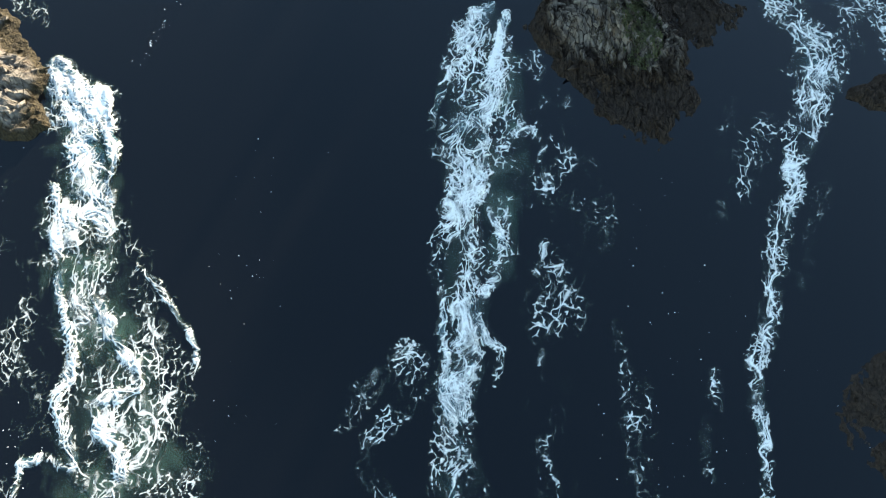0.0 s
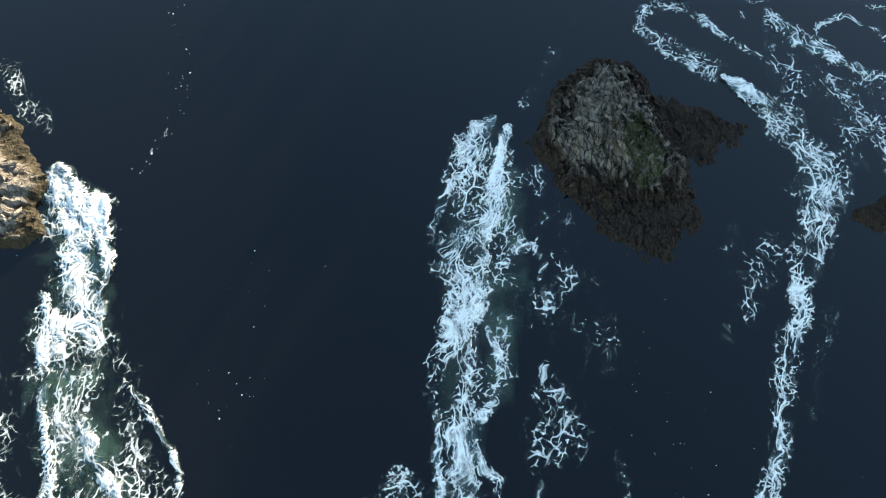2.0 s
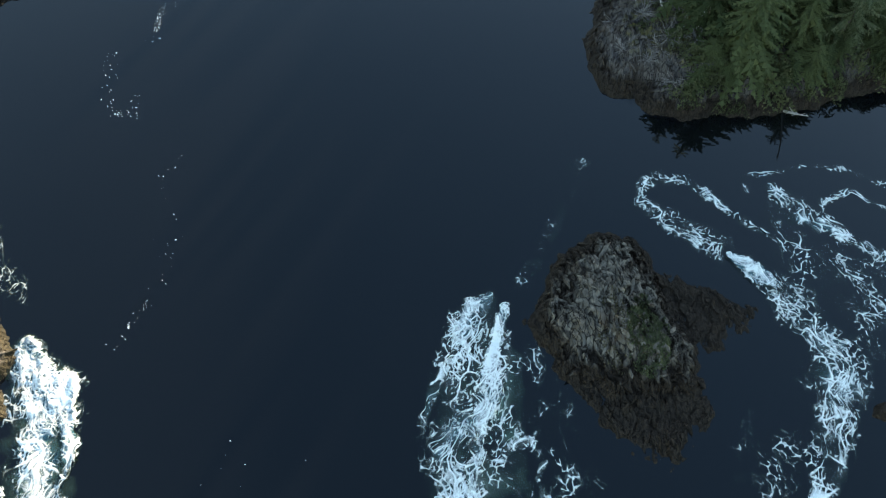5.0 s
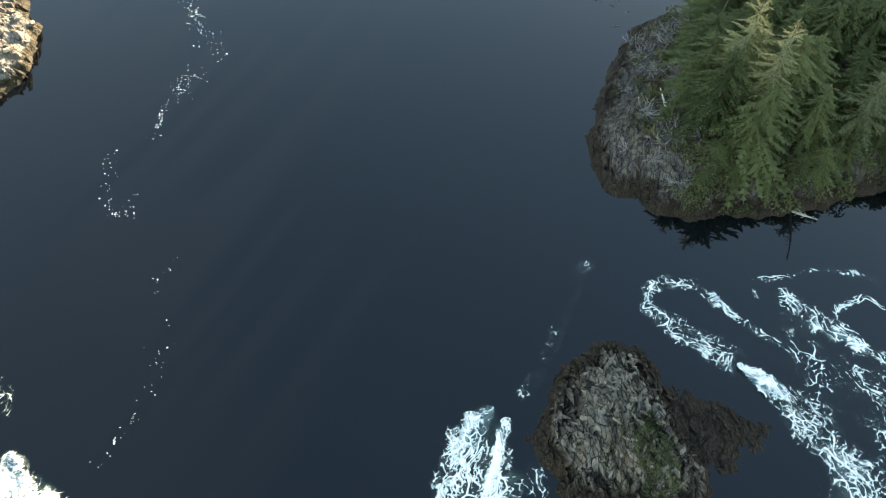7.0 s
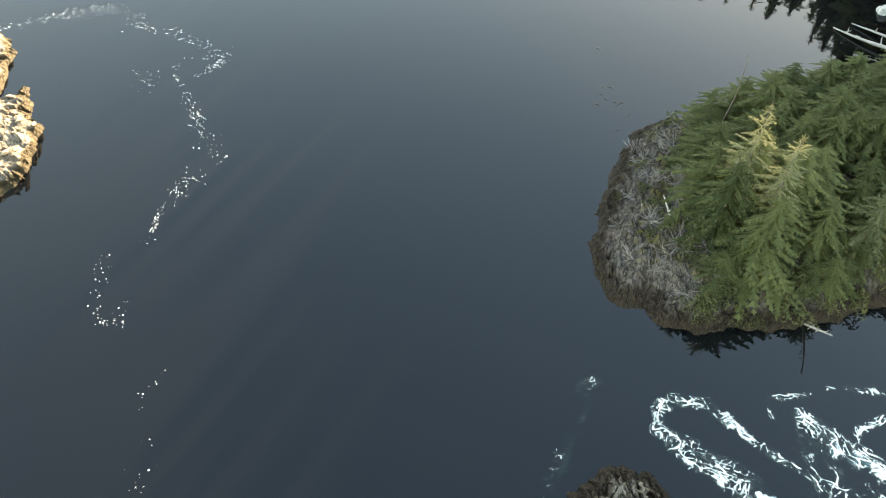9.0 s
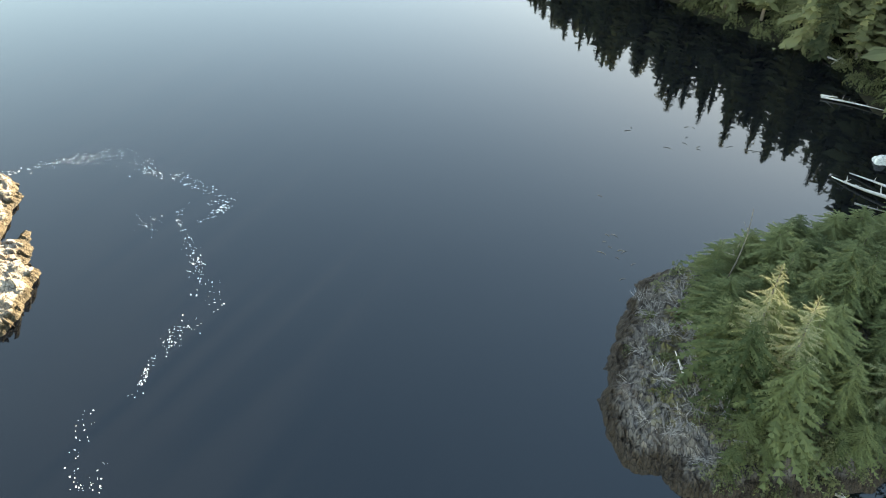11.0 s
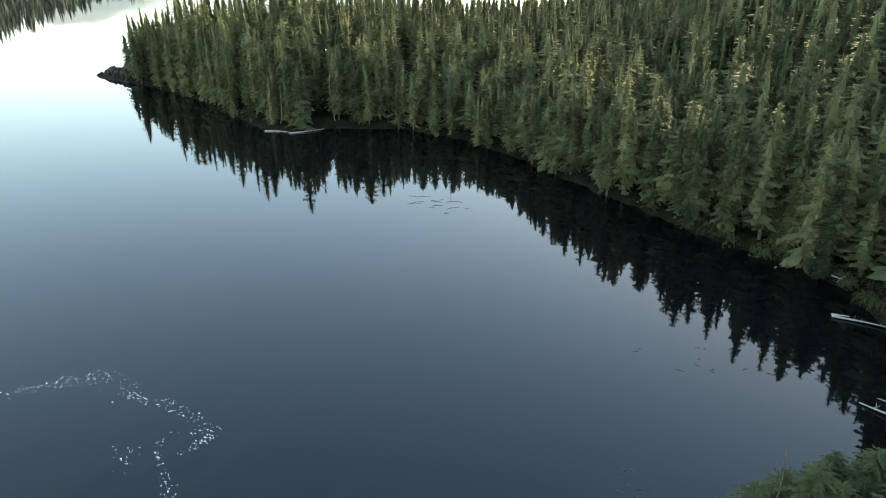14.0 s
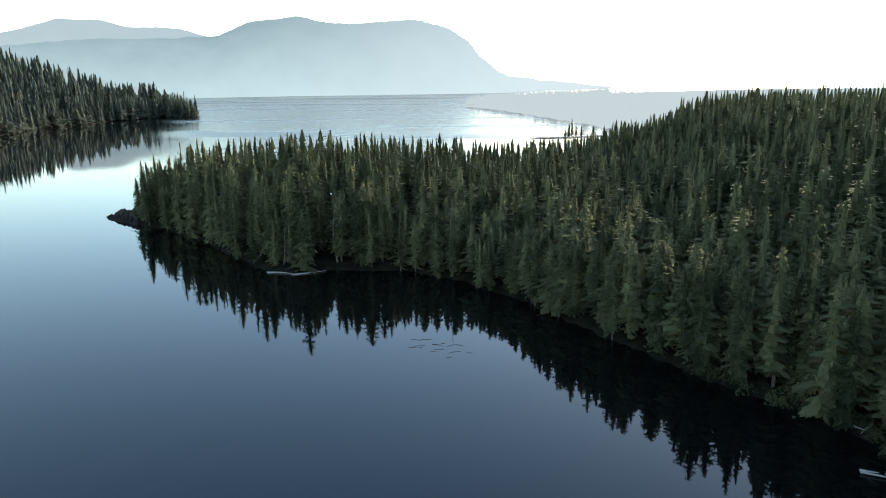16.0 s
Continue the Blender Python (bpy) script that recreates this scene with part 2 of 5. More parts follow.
# ---------------------------------------------------------------- geometry helpers

def np_mesh(name, verts, faces, mat, smooth=False):
    """A mesh from arrays; faces is one (n, 3) or (n, 4) array, or a list of such arrays."""
    me = bpy.data.meshes.new(name)
    verts = np.asarray(verts, np.float32)
    some = [np.asarray(f, np.int32) for f in (faces if isinstance(faces, list) else [faces]) if len(f)]
    counts = np.concatenate([np.full(len(f), f.shape[1], np.int32) for f in some])
    loops = np.concatenate([f.ravel() for f in some])
    me.vertices.add(len(verts))
    me.vertices.foreach_set("co", verts.ravel())
    me.loops.add(len(loops))
    me.loops.foreach_set("vertex_index", loops)
    me.polygons.add(len(counts))
    me.polygons.foreach_set("loop_start", np.r_[0, np.cumsum(counts)[:-1]].astype(np.int32))
    me.polygons.foreach_set("use_smooth", np.full(len(counts), smooth))
    me.materials.append(mat)
    me.update(calc_edges=True)
    return me


def part(name, me, parent, label=""):
    ob = new(name, me)
    ob.parent = parent
    return tagged(ob, label)


def inside_depth(x, y, poly):
    """Distance to the outline of a polygon, positive inside."""
    best, odd = np.full(x.shape, 1e9), np.zeros(x.shape, bool)
    for (ax, ay), (bx, by) in zip(poly, poly[1:] + poly[:1]):
        dx, dy = bx - ax, by - ay
        t = np.clip(((x - ax) * dx + (y - ay) * dy) / (dx * dx + dy * dy), 0, 1)
        best = np.minimum(best, np.hypot(x - ax - t * dx, y - ay - t * dy))
        if ay != by:
            odd ^= ((ay > y) != (by > y)) & (x < dx * (y - ay) / dy + ax)
    return np.where(odd, best, -best)


def smooth(v, lo, hi):
    t = np.clip((v - lo) / (hi - lo), 0, 1)
    return t * t * (3 - 2 * t)


def lattice(ix, iy, seed):
    """A repeatable random number for each lattice cell."""
    h = (ix.astype(np.int64) * 73856093) ^ (iy.astype(np.int64) * 19349663) ^ (seed * 83492791)
    h = (h ^ (h >> 13)) * 1274126177
    return ((h ^ (h >> 16)) & 0xFFFFFF) / float(0x1000000)


def value_noise(x, y, seed=0):
    ix, iy = np.floor(x), np.floor(y)
    fx, fy = x - ix, y - iy
    fx, fy = fx * fx * (3 - 2 * fx), fy * fy * (3 - 2 * fy)
    a, b, c, d = (lattice(ix + i, iy + j, seed) for i, j in ((0, 0), (1, 0), (0, 1), (1, 1)))
    return (a * (1 - fx) + b * fx) * (1 - fy) + (c * (1 - fx) + d * fx) * fy - 0.5


def fbm(x, y, seed=0, octaves=4):
    return sum(value_noise(x * 2**o, y * 2**o, seed + o) / 1.9**o for o in range(octaves))


def blocks(x, y, seed):
    """Fractured blocks: for each place its block's random level and tilt, and how near the crack is."""
    ix, iy = np.floor(x), np.floor(y)
    f1, f2 = np.full(x.shape, 9.0), np.full(x.shape, 9.0)
    lev = np.zeros(x.shape)
    for i in (-1, 0, 1):
        for j in (-1, 0, 1):
            cx, cy = ix + i, iy + j
            px, py = cx + lattice(cx, cy, seed), cy + lattice(cx, cy, seed + 1)
            d = np.hypot(x - px, y - py)
            tilt = (x - px) * (lattice(cx, cy, seed + 3) - 0.5) + (y - py) * (lattice(cx, cy, seed + 4) - 0.5)
            near = d < f1
            f2 = np.where(near, f1, np.minimum(f2, d))
            lev = np.where(near, lattice(cx, cy, seed + 2) - 0.5 + tilt * 1.3, lev)
            f1 = np.where(near, d, f1)
    return lev, f2 - f1


def sheet(name, poly, res, height, mat, margin=1.0, shading=False):
    """A height field over a polygon; height(x, y, depth) in metres."""
    xs, ys = [p[0] for p in poly], [p[1] for p in poly]
    gx = np.arange(min(xs) - margin, max(xs) + margin + res, res)
    gy = np.arange(min(ys) - margin, max(ys) + margin + res, res)
    x, y = np.meshgrid(gx, gy)
    ragged = inside_depth(x, y, poly)
    z = height(x, y, ragged)
    keep = ragged > -margin
    n = len(gx)
    idx = np.arange(x.size).reshape(x.shape)
    quad = np.stack([idx[:-1, :-1], idx[:-1, 1:], idx[1:, 1:], idx[1:, :-1]], -1).reshape(-1, 4)
    quad = quad[keep.ravel()[quad].all(1)]
    used = np.unique(quad)
    back = np.zeros(x.size, np.int64)
    back[used] = np.arange(len(used))
    v = np.stack([x.ravel(), y.ravel(), z.ravel()], 1)[used]
    return np_mesh(name, v, back[quad], mat, shading)


def rock_height(top, strike, size, seed, rim=1.2, grow=0.0):
    """top(x, y, depth) gives the broad form; blocks and cracks break it up."""
    c, s = math.cos(strike), math.sin(strike)

    def height(x, y, d):
        d = d + grow + 0.9 * fbm(x * 0.5, y * 0.5, seed + 20, 4)
        u, v = (c * x + s * y), (-s * x + c * y)
        wx, wy = u + 0.5 * fbm(x * 0.7, y * 0.7, seed + 30), v + 0.5 * fbm(x * 0.7 + 9, y * 0.7, seed + 31)
        l1, e1 = blocks(wx / (size * 0.55), wy / (size * 1.7), seed)
        l2, e2 = blocks(wx / (size * 0.22) + 5, wy / (size * 0.6), seed + 9)
        b = top(x, y, d)
        rise = smooth(d, -0.3, rim)
        rough = 0.6 * size * l1 + 0.22 * size * l2 - 0.24 * size * (1 - smooth(e1, 0, 0.13)) - 0.09 * size * (1 - smooth(e2, 0, 0.16))
        return np.where(d > -0.3, b * rise + rough * rise * (0.34 + 0.5 * smooth(b, 0.2, 1.1)) + 0.25 * fbm(x, y, seed, 3) * rise - 0.40 * (1 - rise), -0.7 + 0.4 * smooth(d, -2, -0.3))

    return height


def tube(path, radii, sides=6):
    """Vertices and quads of a tapered tube along a path."""
    path = np.asarray(path, float)
    vs, fs = [], []
    for i, (p, r) in enumerate(zip(path, radii)):
        t = path[min(i + 1, len(path) - 1)] - path[max(i - 1, 0)]
        t = t / (np.linalg.norm(t) + 1e-9)
        a = np.cross(t, (0.31, 0.87, 0.38))
        a /= np.linalg.norm(a)
        b = np.cross(t, a)
        for k in range(sides):
            w = 2 * math.pi * k / sides
            vs.append(p + r * (a * math.cos(w) + b * math.sin(w)))
    for i in range(len(path) - 1):
        for k in range(sides):
            j = (k + 1) % sides
            fs.append((i * sides + k, i * sides + j, (i + 1) * sides + j, (i + 1) * sides + k))
    return np.array(vs), np.array(fs)


def join(parts):
    vs, fs, n = [], [], 0
    for v, f in parts:
        vs.append(v)
        fs.append(np.asarray(f) + n)
        n += len(v)
    return np.concatenate(vs), np.concatenate(fs)


# ---------------------------------------------------------------- water
def make_sheet_of_water():
    r = 4900.0
    xs = np.concatenate([[-r, -1500, -400], np.linspace(-150, 150, 13), [400, 1500, r]])
    ys = np.concatenate([[-r, -1500, -400], np.linspace(-60, 300, 13), [600, 1500, r]])
    x, y = np.meshgrid(xs, ys)
    idx = np.arange(x.size).reshape(x.shape)
    quad = np.stack([idx[:-1, :-1], idx[:-1, 1:], idx[1:, 1:], idx[1:, :-1]], -1).reshape(-1, 4)
    ob = new("water", np_mesh("water", np.stack([x.ravel(), y.ravel(), 0 * x.ravel()], 1), quad, WATER))
    return tagged(ob, "dark calm tidal river water reflecting sky and forest", "water", kind="structure")


make_sheet_of_water()


STREAMS = []


def stream(name, label, pts, dens, air=0.0, seed=1, lift=0.12):
    """Notes a band of white water along a line of (x, y, width); dens: foam from its start to its end."""
    STREAMS.append((name, pts, dens, air, seed, lift, label))


def white_water(calls):
    """Foam over the rapids: bands of foam along lines, stirred by eddies into threads and curls."""
    res = 0.050
    x, y = np.meshgrid(np.arange(-41, 41, res), np.arange(-6, 57, res))
    # eddies: an area-preserving flow on the grid, followed backwards
    psi = 1.15 * fbm(x / 5.2, y / 5.2, 901, 2) + 0.34 * fbm(x / 1.9, y / 1.9, 911, 2)
    gy, gx = np.gradient(psi, res)
    u, v = gy, -gx
    px, py = (x - x[0, 0]) / res, (y - y[0, 0]) / res
    ny, nx = x.shape

    def at(f, qx, qy):
        qx, qy = np.clip(qx, 0, nx - 1.001), np.clip(qy, 0, ny - 1.001)
        ix, iy = qx.astype(np.int32), qy.astype(np.int32)
        fx, fy = qx - ix, qy - iy
        k = iy * nx + ix
        f = f.ravel()
        return (f[k] * (1 - fx) + f[k + 1] * fx) * (1 - fy) + (f[k + nx] * (1 - fx) + f[k + nx + 1] * fx) * fy

    for _ in range(4):
        du, dv = at(u, px, py), at(v, px, py)
        px, py = px - 0.34 * du / res, py - 0.34 * dv / res
    sx, sy = x[0, 0] + px * res, y[0, 0] + py * res
    # half-stirred places carry the bands, so that their edges curl
    bx, by = 0.6 * x + 0.4 * sx, 0.6 * y + 0.4 * sy
    dens, air, lift, own = np.zeros_like(x), np.zeros_like(x), np.zeros_like(x), np.zeros(x.shape, np.int32)
    flow_s, flow_a = np.zeros_like(x), np.zeros_like(x)
    for n, (name, pts, run, milk, seed, up, _) in enumerate(calls):
        pts = np.array(pts, float)
        wide = 1.5 if name == "foam_lace" else 1.0
        most = pts[:, 2].max() * wide * 1.2 + 3
        i0, i1 = np.searchsorted(x[0], [pts[:, 0].min() - most, pts[:, 0].max() + most])
        j0, j1 = np.searchsorted(y[:, 0], [pts[:, 1].min() - most, pts[:, 1].max() + most])
        cx, cy = bx[j0:j1, i0:i1], by[j0:j1, i0:i1]
        seg = np.r_[0, np.cumsum(np.hypot(*np.diff(pts[:, :2], axis=0).T))]
        best, s, off = np.full(cx.shape, 1e9), np.zeros(cx.shape), np.zeros(cx.shape)
        for k in range(len(pts) - 1):
            (ax, ay, aw), (ex, ey, ew) = pts[k], pts[k + 1]
            dx, dy = ex - ax, ey - ay
            t = np.clip(((cx - ax) * dx + (cy - ay) * dy) / (dx * dx + dy * dy), 0, 1)
            half = 0.5 * wide * np.maximum(aw + t * (ew - aw), 0.5)
            d = np.hypot(cx - ax - t * dx, cy - ay - t * dy) / half
            side = np.sign(dx * (cy - ay) - dy * (cx - ax)) * d * half
            near = d < best
            best, s, off = np.where(near, d, best), np.where(near, seg[k] + t * (seg[k + 1] - seg[k]), s), np.where(near, side, off)
        across = best + 0.45 * fbm(cx * 0.5, cy * 0.4, seed + 3, 3) + 0.35 * fbm(cx * 1.7, cy * 1.3, seed + 7, 3)
        body = (1 - smooth(across, 0.25, 1.45)) * smooth(seg[-1] - s, -0.5, 4)
        d = body * np.interp(s / seg[-1], np.linspace(0, 1, len(run)), run) * (0.85 if name == "foam_lace" else 1.0)
        now = dens[j0:j1, i0:i1]
        more = d > now
        for kept, v in ((own, n), (flow_s, s + 31.0 * n), (flow_a, off)):
            kept[j0:j1, i0:i1] = np.where(more, v, kept[j0:j1, i0:i1])
        lift[j0:j1, i0:i1] = np.maximum(lift[j0:j1, i0:i1], up * smooth(d, 0.2, 1.1))
        dens[j0:j1, i0:i1] = np.maximum(now, d)
        air[j0:j1, i0:i1] = np.maximum(air[j0:j1, i0:i1], milk * body)
    # from here on only the places that carry any foam
    live = dens > 0.02
    gx, gy, wx, wy, d, air = x[live], y[live], sx[live], sy[live], dens[live], air[live]
    wx, wy = wx + 0.16 * fbm(gx * 1.9, gy * 1.9, 61, 3), wy + 0.16 * fbm(gx * 1.9 + 7, gy * 1.9, 62, 3)
    patch = np.clip(0.98 + 0.6 * fbm(wx * 0.3, wy * 0.22, 71, 3), 0.75, 1.2)
    pools = np.clip(0.98 + 1.1 * fbm(wx * 0.62, wy * 0.42, 73, 2), 0.62, 1.15)
    full = d * patch * (pools + (1 - pools) * smooth(d, 0.95, 1.35))
    slow = fbm(wx * 0.55 + 3, wy * 0.4, 97, 3)
    fine = fbm(gx * 4.2, gy * 3.6, 91, 2)
    grain = fbm(gx * 7.5, gy * 7.5, 99, 2)
    # drawn out along the flow, and bent by small eddies
    fs = flow_s[live] + 1.3 * fbm(gx * 0.5, gy * 0.5, 121, 2) + 0.10 * fbm(gx * 2.6, gy * 2.6, 123, 2)
    fa = flow_a[live] + 1.3 * fbm(gx * 0.5 + 5, gy * 0.5, 125, 2) + 0.10 * fbm(gx * 2.6 + 5, gy * 2.6, 127, 2)
    # the body: soft aerated water with filaments in it, ridge upon ridge
    ridges = np.zeros_like(gx)
    for scale, share, seed in ((0.9, 0.30, 101), (1.9, 0.28, 103), (3.9, 0.24, 105), (7.5, 0.18, 107)):
        n = value_noise(fa * scale, fs * scale * 0.32, seed)
        ridges += share * (1 - np.clip(np.abs(n) / 0.24, 0, 1)) ** 1.5
    body = smooth(full + 1.7 * (ridges - 0.38) + 0.4 * slow, 0.30, 1.7)
    # webs: thin walls between drawn-out cells, coarse webs first, finer ones where there is more foam
    web = np.zeros_like(gx)
    for size, longer, wide, start, seed in ((1.8, 2.2, 0.050, 0.20, 81), (0.90, 2.1, 0.042, 0.34, 85), (0.48, 2.0, 0.037, 0.48, 88), (0.27, 1.8, 0.032, 0.66, 89)):
        _, edge = blocks(fa / size + seed, fs / (size * longer), seed)
        breaks = fbm(gx * 0.9 / size, gy * 0.7 / size, seed + 5, 2)
        on = smooth(full - start + 0.35 * slow + 0.30 * breaks, 0.0, 0.50)
        w = wide * np.clip(0.75 + 0.4 * (full - start) + 0.6 * slow + 0.4 * breaks, 0.6, 1.3)
        web = np.maximum(web, on * np.exp(-(0.5 * size * edge / w) ** 2) * np.clip(0.80 + 0.8 * breaks + 0.4 * slow, 0.25, 1.0))
    # lace: small broken cells, all that thin foam shows
    _, edge = blocks(wx / 0.55, wy / 0.7, 87)
    lace = np.exp(-(0.27 * edge / 0.042) ** 2) * smooth(full - 0.10 + 0.6 * slow, 0.0, 0.35) * np.clip(0.30 + 1.4 * fine + 0.8 * slow, 0.0, 0.8)
    crest = smooth(full + 0.2 * fine + 1.3 * (ridges - 0.38), 1.0, 1.6)
    speck = 0.6 * smooth(grain, 0.28, 0.42) * smooth(full + 0.8 * slow, 0.25, 0.8)
    soft = 0.62 * body
    foam = np.maximum.reduce([web, lace, speck, soft, crest]) * smooth(d, 0.03, 0.16)
    foam = foam * np.clip(0.97 + 0.35 * grain + 0.1 * full, 0.6, 1.1)
    milk = np.maximum(air * np.clip(0.45 + 0.9 * fbm(wx * 0.85, wy * 0.6, 81, 2), 0.1, 0.8), 0.42 * smooth(full, 0.5, 1.1))
    back = []
    for v in (foam, full, milk):
        whole = np.zeros_like(x)
        whole[live] = v
        back.append(whole)
    return x, y, *back, lift, own


def lay_white_water():
    x, y, foam, dens, milk, lift, own = white_water(STREAMS)
    z = 0.02 + lift * (0.3 + 1.4 * np.abs(fbm(x * 0.6, y * 0.45, 311, 3))) + 0.05 * foam * smooth(dens, 0.5, 1.0)
    idx = np.arange(x.size).reshape(x.shape)
    quad = np.stack([idx[:-1, :-1], idx[:-1, 1:], idx[1:, 1:], idx[1:, :-1]], -1).reshape(-1, 4)
    quad = quad[(np.maximum(foam, milk).ravel()[quad] > 0.05).any(1)]
    whose = own.ravel()[quad[:, 0]]
    place = np.stack([x.ravel(), y.ravel(), z.ravel()], 1)
    tint = np.stack([foam.ravel(), milk.ravel(), dens.ravel(), np.ones(x.size)], 1).astype(np.float32)
    for n, (name, *_, label) in enumerate(STREAMS):
        mine = quad[whose == n]
        if len(mine) < 4:
            continue
        used, back = np.unique(mine, return_inverse=True)
        me = np_mesh(name, place[used], back.reshape(-1, 4), FOAM, True)
        att = me.color_attributes.new("foam", "FLOAT_COLOR", "POINT")
        att.data.foreach_set("color", tint[used].ravel())
        tagged(new(name, me), label, "white water", kind="stuff")


SUNLIT = "sunlit white foaming rapid pouring past a pale rock"
MIDDLE = "white foaming rapid trailing from a dark rock islet"
WINDING = "blue-white foaming rapid winding round a rock islet"
LACE = "thin lacy foam drifting on dark water"
# the sunlit rapid: body, breaking front, side ropes and a long arm
stream("rapid", SUNLIT, [(-31.9, 34.6, 2.2), (-29.6, 31.0, 4.6), (-28.2, 26.6, 4.8), (-27.9, 22.7, 5.6), (-27.1, 19.4, 5.8), (-26.6, 15.9, 5.4), (-25.0, 13.0, 5.6), (-23.9, 10.2, 5.8), (-23.1, 7.4, 7.0), (-22.4, 4.7, 8.6), (-22, 1, 9), (-21.5, -6, 9)],
       [1.25, 1.12, 0.9, 0.72, 0.56, 0.5, 0.46, 0.5, 0.5], 0.75, 3, 0.16)
stream("breaking_crest", "solid white breaking crest at the head of a sunlit rapid", [(-32.0, 35.0, 1.6), (-30.6, 33.2, 2.6), (-28.6, 31.9, 2.6), (-27.1, 29.9, 1.8), (-26.2, 26.5, 1.2), (-26.0, 22, 0.9)], [1.5, 1.5, 1.4, 1.2, 0.9], 0.2, 4, 0.28)
stream("foam_rope", "ragged white rope of foam along a sunlit rapid", [(-30.6, 24.5, 1.0), (-29.8, 21.1, 1.3), (-29.0, 18.3, 1.2), (-28.2, 14.7, 1.2), (-27.0, 11.8, 1.2), (-27.7, 8.4, 1.4), (-26.3, 5.2, 1.6), (-24.4, 3.4, 1.9), (-23, 1, 1.6)], [0.8, 1.0, 1.0, 0.9, 0.9, 0.9], 0.2, 5)
stream("foam_rope", "ragged white rope of foam along a sunlit rapid", [(-26.0, 16.0, 1.0), (-24.4, 13.2, 1.6), (-22.6, 11.3, 1.6), (-22.4, 9.6, 1.4), (-24.4, 8.9, 1.1), (-25.6, 8.4, 0.9), (-24.3, 6.6, 1.2), (-22.6, 5.0, 1.4), (-22.2, 3.2, 1.4), (-23.4, 1.6, 1.2), (-25, 0, 1.2)], [0.8, 1.05, 1.0, 0.9, 1.0, 0.9], 0.1, 6)
stream("foam_rope", "long thin white arm of foam beside a sunlit rapid", [(-24.0, 18.9, 0.4), (-22.4, 17.6, 0.6), (-21.3, 16.6, 0.8), (-19.6, 14.5, 0.7), (-18.2, 12.2, 0.7), (-18.3, 10.2, 0.8), (-19.0, 8.8, 0.6)], [0.6, 0.8, 0.95, 0.95, 0.9, 0.6], 0.1, 7)
stream("foam_lace", "thin lacy foam beside a sunlit rapid", [(-23.5, 19, 1.6), (-21.6, 15.0, 2.6), (-20.6, 10.5, 3), (-19.5, 6, 3), (-18.5, 2, 4), (-18, -4, 4)], [0.36, 0.4, 0.36, 0.4, 0.4], 0.03, 53, 0.02)
stream("foam_rope", "curl of white foam at the edge of a sunlit rapid", [(-30.0, 1.5, 1.0), (-29.5, 4.2, 1.1), (-27.8, 4.7, 1.1), (-25.4, 4.0, 1.5), (-24.4, 2.4, 1.2)], [0.8, 0.95, 0.95, 0.9], 0.0, 9)
stream("foam_lace", "thin lacy foam in slack water beside a rapid", [(-34.5, 25, 2), (-33, 18, 4), (-32, 11, 5), (-31.5, 4, 6), (-31, -4, 6)], [0.14, 0.18, 0.18, 0.24], 0.0, 67, 0.02)
stream("foam_lace", "thin lacy foam along a pale shore rock", [(-38.5, 45, 1.2), (-36, 41.5, 1.8), (-33.4, 38.2, 1.4), (-31.8, 35.6, 1.0)], [0.3, 0.4, 0.4], 0.0, 59, 0.02)
# the middle rapid: mottled body between a rim and a solid ridge, then ropes and lace
stream("rapid", MIDDLE, [(2.6, 40.4, 1.6), (1.6, 38.0, 3.0), (1.0, 34.5, 3.9), (0.6, 31, 4.4), (0.4, 27.5, 4.0), (0.7, 24, 3.6), (0.4, 20.5, 3.2), (0.6, 16.5, 3.4), (0.9, 13.5, 3.4), (0.2, 10, 3.4), (0.2, 6.5, 3.0), (0.7, 2, 3.2), (0.9, -5, 3.4)],
       [1.0, 0.9, 0.86, 0.86, 0.88, 0.82, 0.74, 0.72, 0.78], 0.30, 8, 0.25)
stream("breaking_crest", "solid white ridge of a rapid", [(4.0, 39.6, 1.2), (3.3, 36.4, 2.4), (2.4, 33.0, 2.4), (2.4, 29.4, 1.8), (2.2, 25.4, 1.6), (1.0, 24.0, 1.9), (0.2, 21.5, 2.0), (0.4, 18, 1.5)], [1.4, 1.32, 1.15, 0.98, 0.98, 0.95, 0.85], 0.3, 10, 0.4)
stream("breaking_crest", "curved white rim of a rapid", [(3.0, 40.8, 0.8), (1.5, 39.9, 1.2), (0.4, 37.2, 0.9), (1.4, 36.4, 0.9), (0.2, 35.4, 1.0), (-1.1, 33.3, 1.1), (-1.7, 30.6, 0.9), (-1.3, 27.6, 0.8)], [1.1, 1.3, 1.0, 1.1, 1.0, 0.8, 0.7], 0.2, 11, 0.3)
stream("milky_water", "pale green aerated water beside a rapid", [(4.4, 35.5, 1.6), (4.0, 31, 2.6), (4.0, 26.5, 3.2), (3.4, 22, 2.6), (3.2, 17, 2.2)], [0.3, 0.36, 0.34, 0.28], 0.85, 12, 0.02)
stream("foam_rope", "ragged rope of foam between dark pools", [(2.6, 23.0, 0.8), (3.6, 20.4, 1.0), (2.8, 17.6, 1.0), (1.6, 15.5, 1.1), (2.4, 13.2, 1.0), (3.4, 12.6, 0.8), (3.0, 10.4, 0.9), (1.6, 8.6, 1.0)], [0.8, 0.95, 0.9, 0.95, 0.8], 0.1, 13)
stream("foam_rope", "ragged rope of foam between dark pools", [(-0.8, 17.0, 0.8), (-0.9, 14.0, 1.1), (-0.4, 11.0, 1.0), (-0.8, 9.4, 0.8), (0.2, 7.4, 1.0), (1.4, 4.6, 0.9), (1.0, 1, 0.9)], [0.8, 0.95, 0.9, 0.9], 0.1, 15)
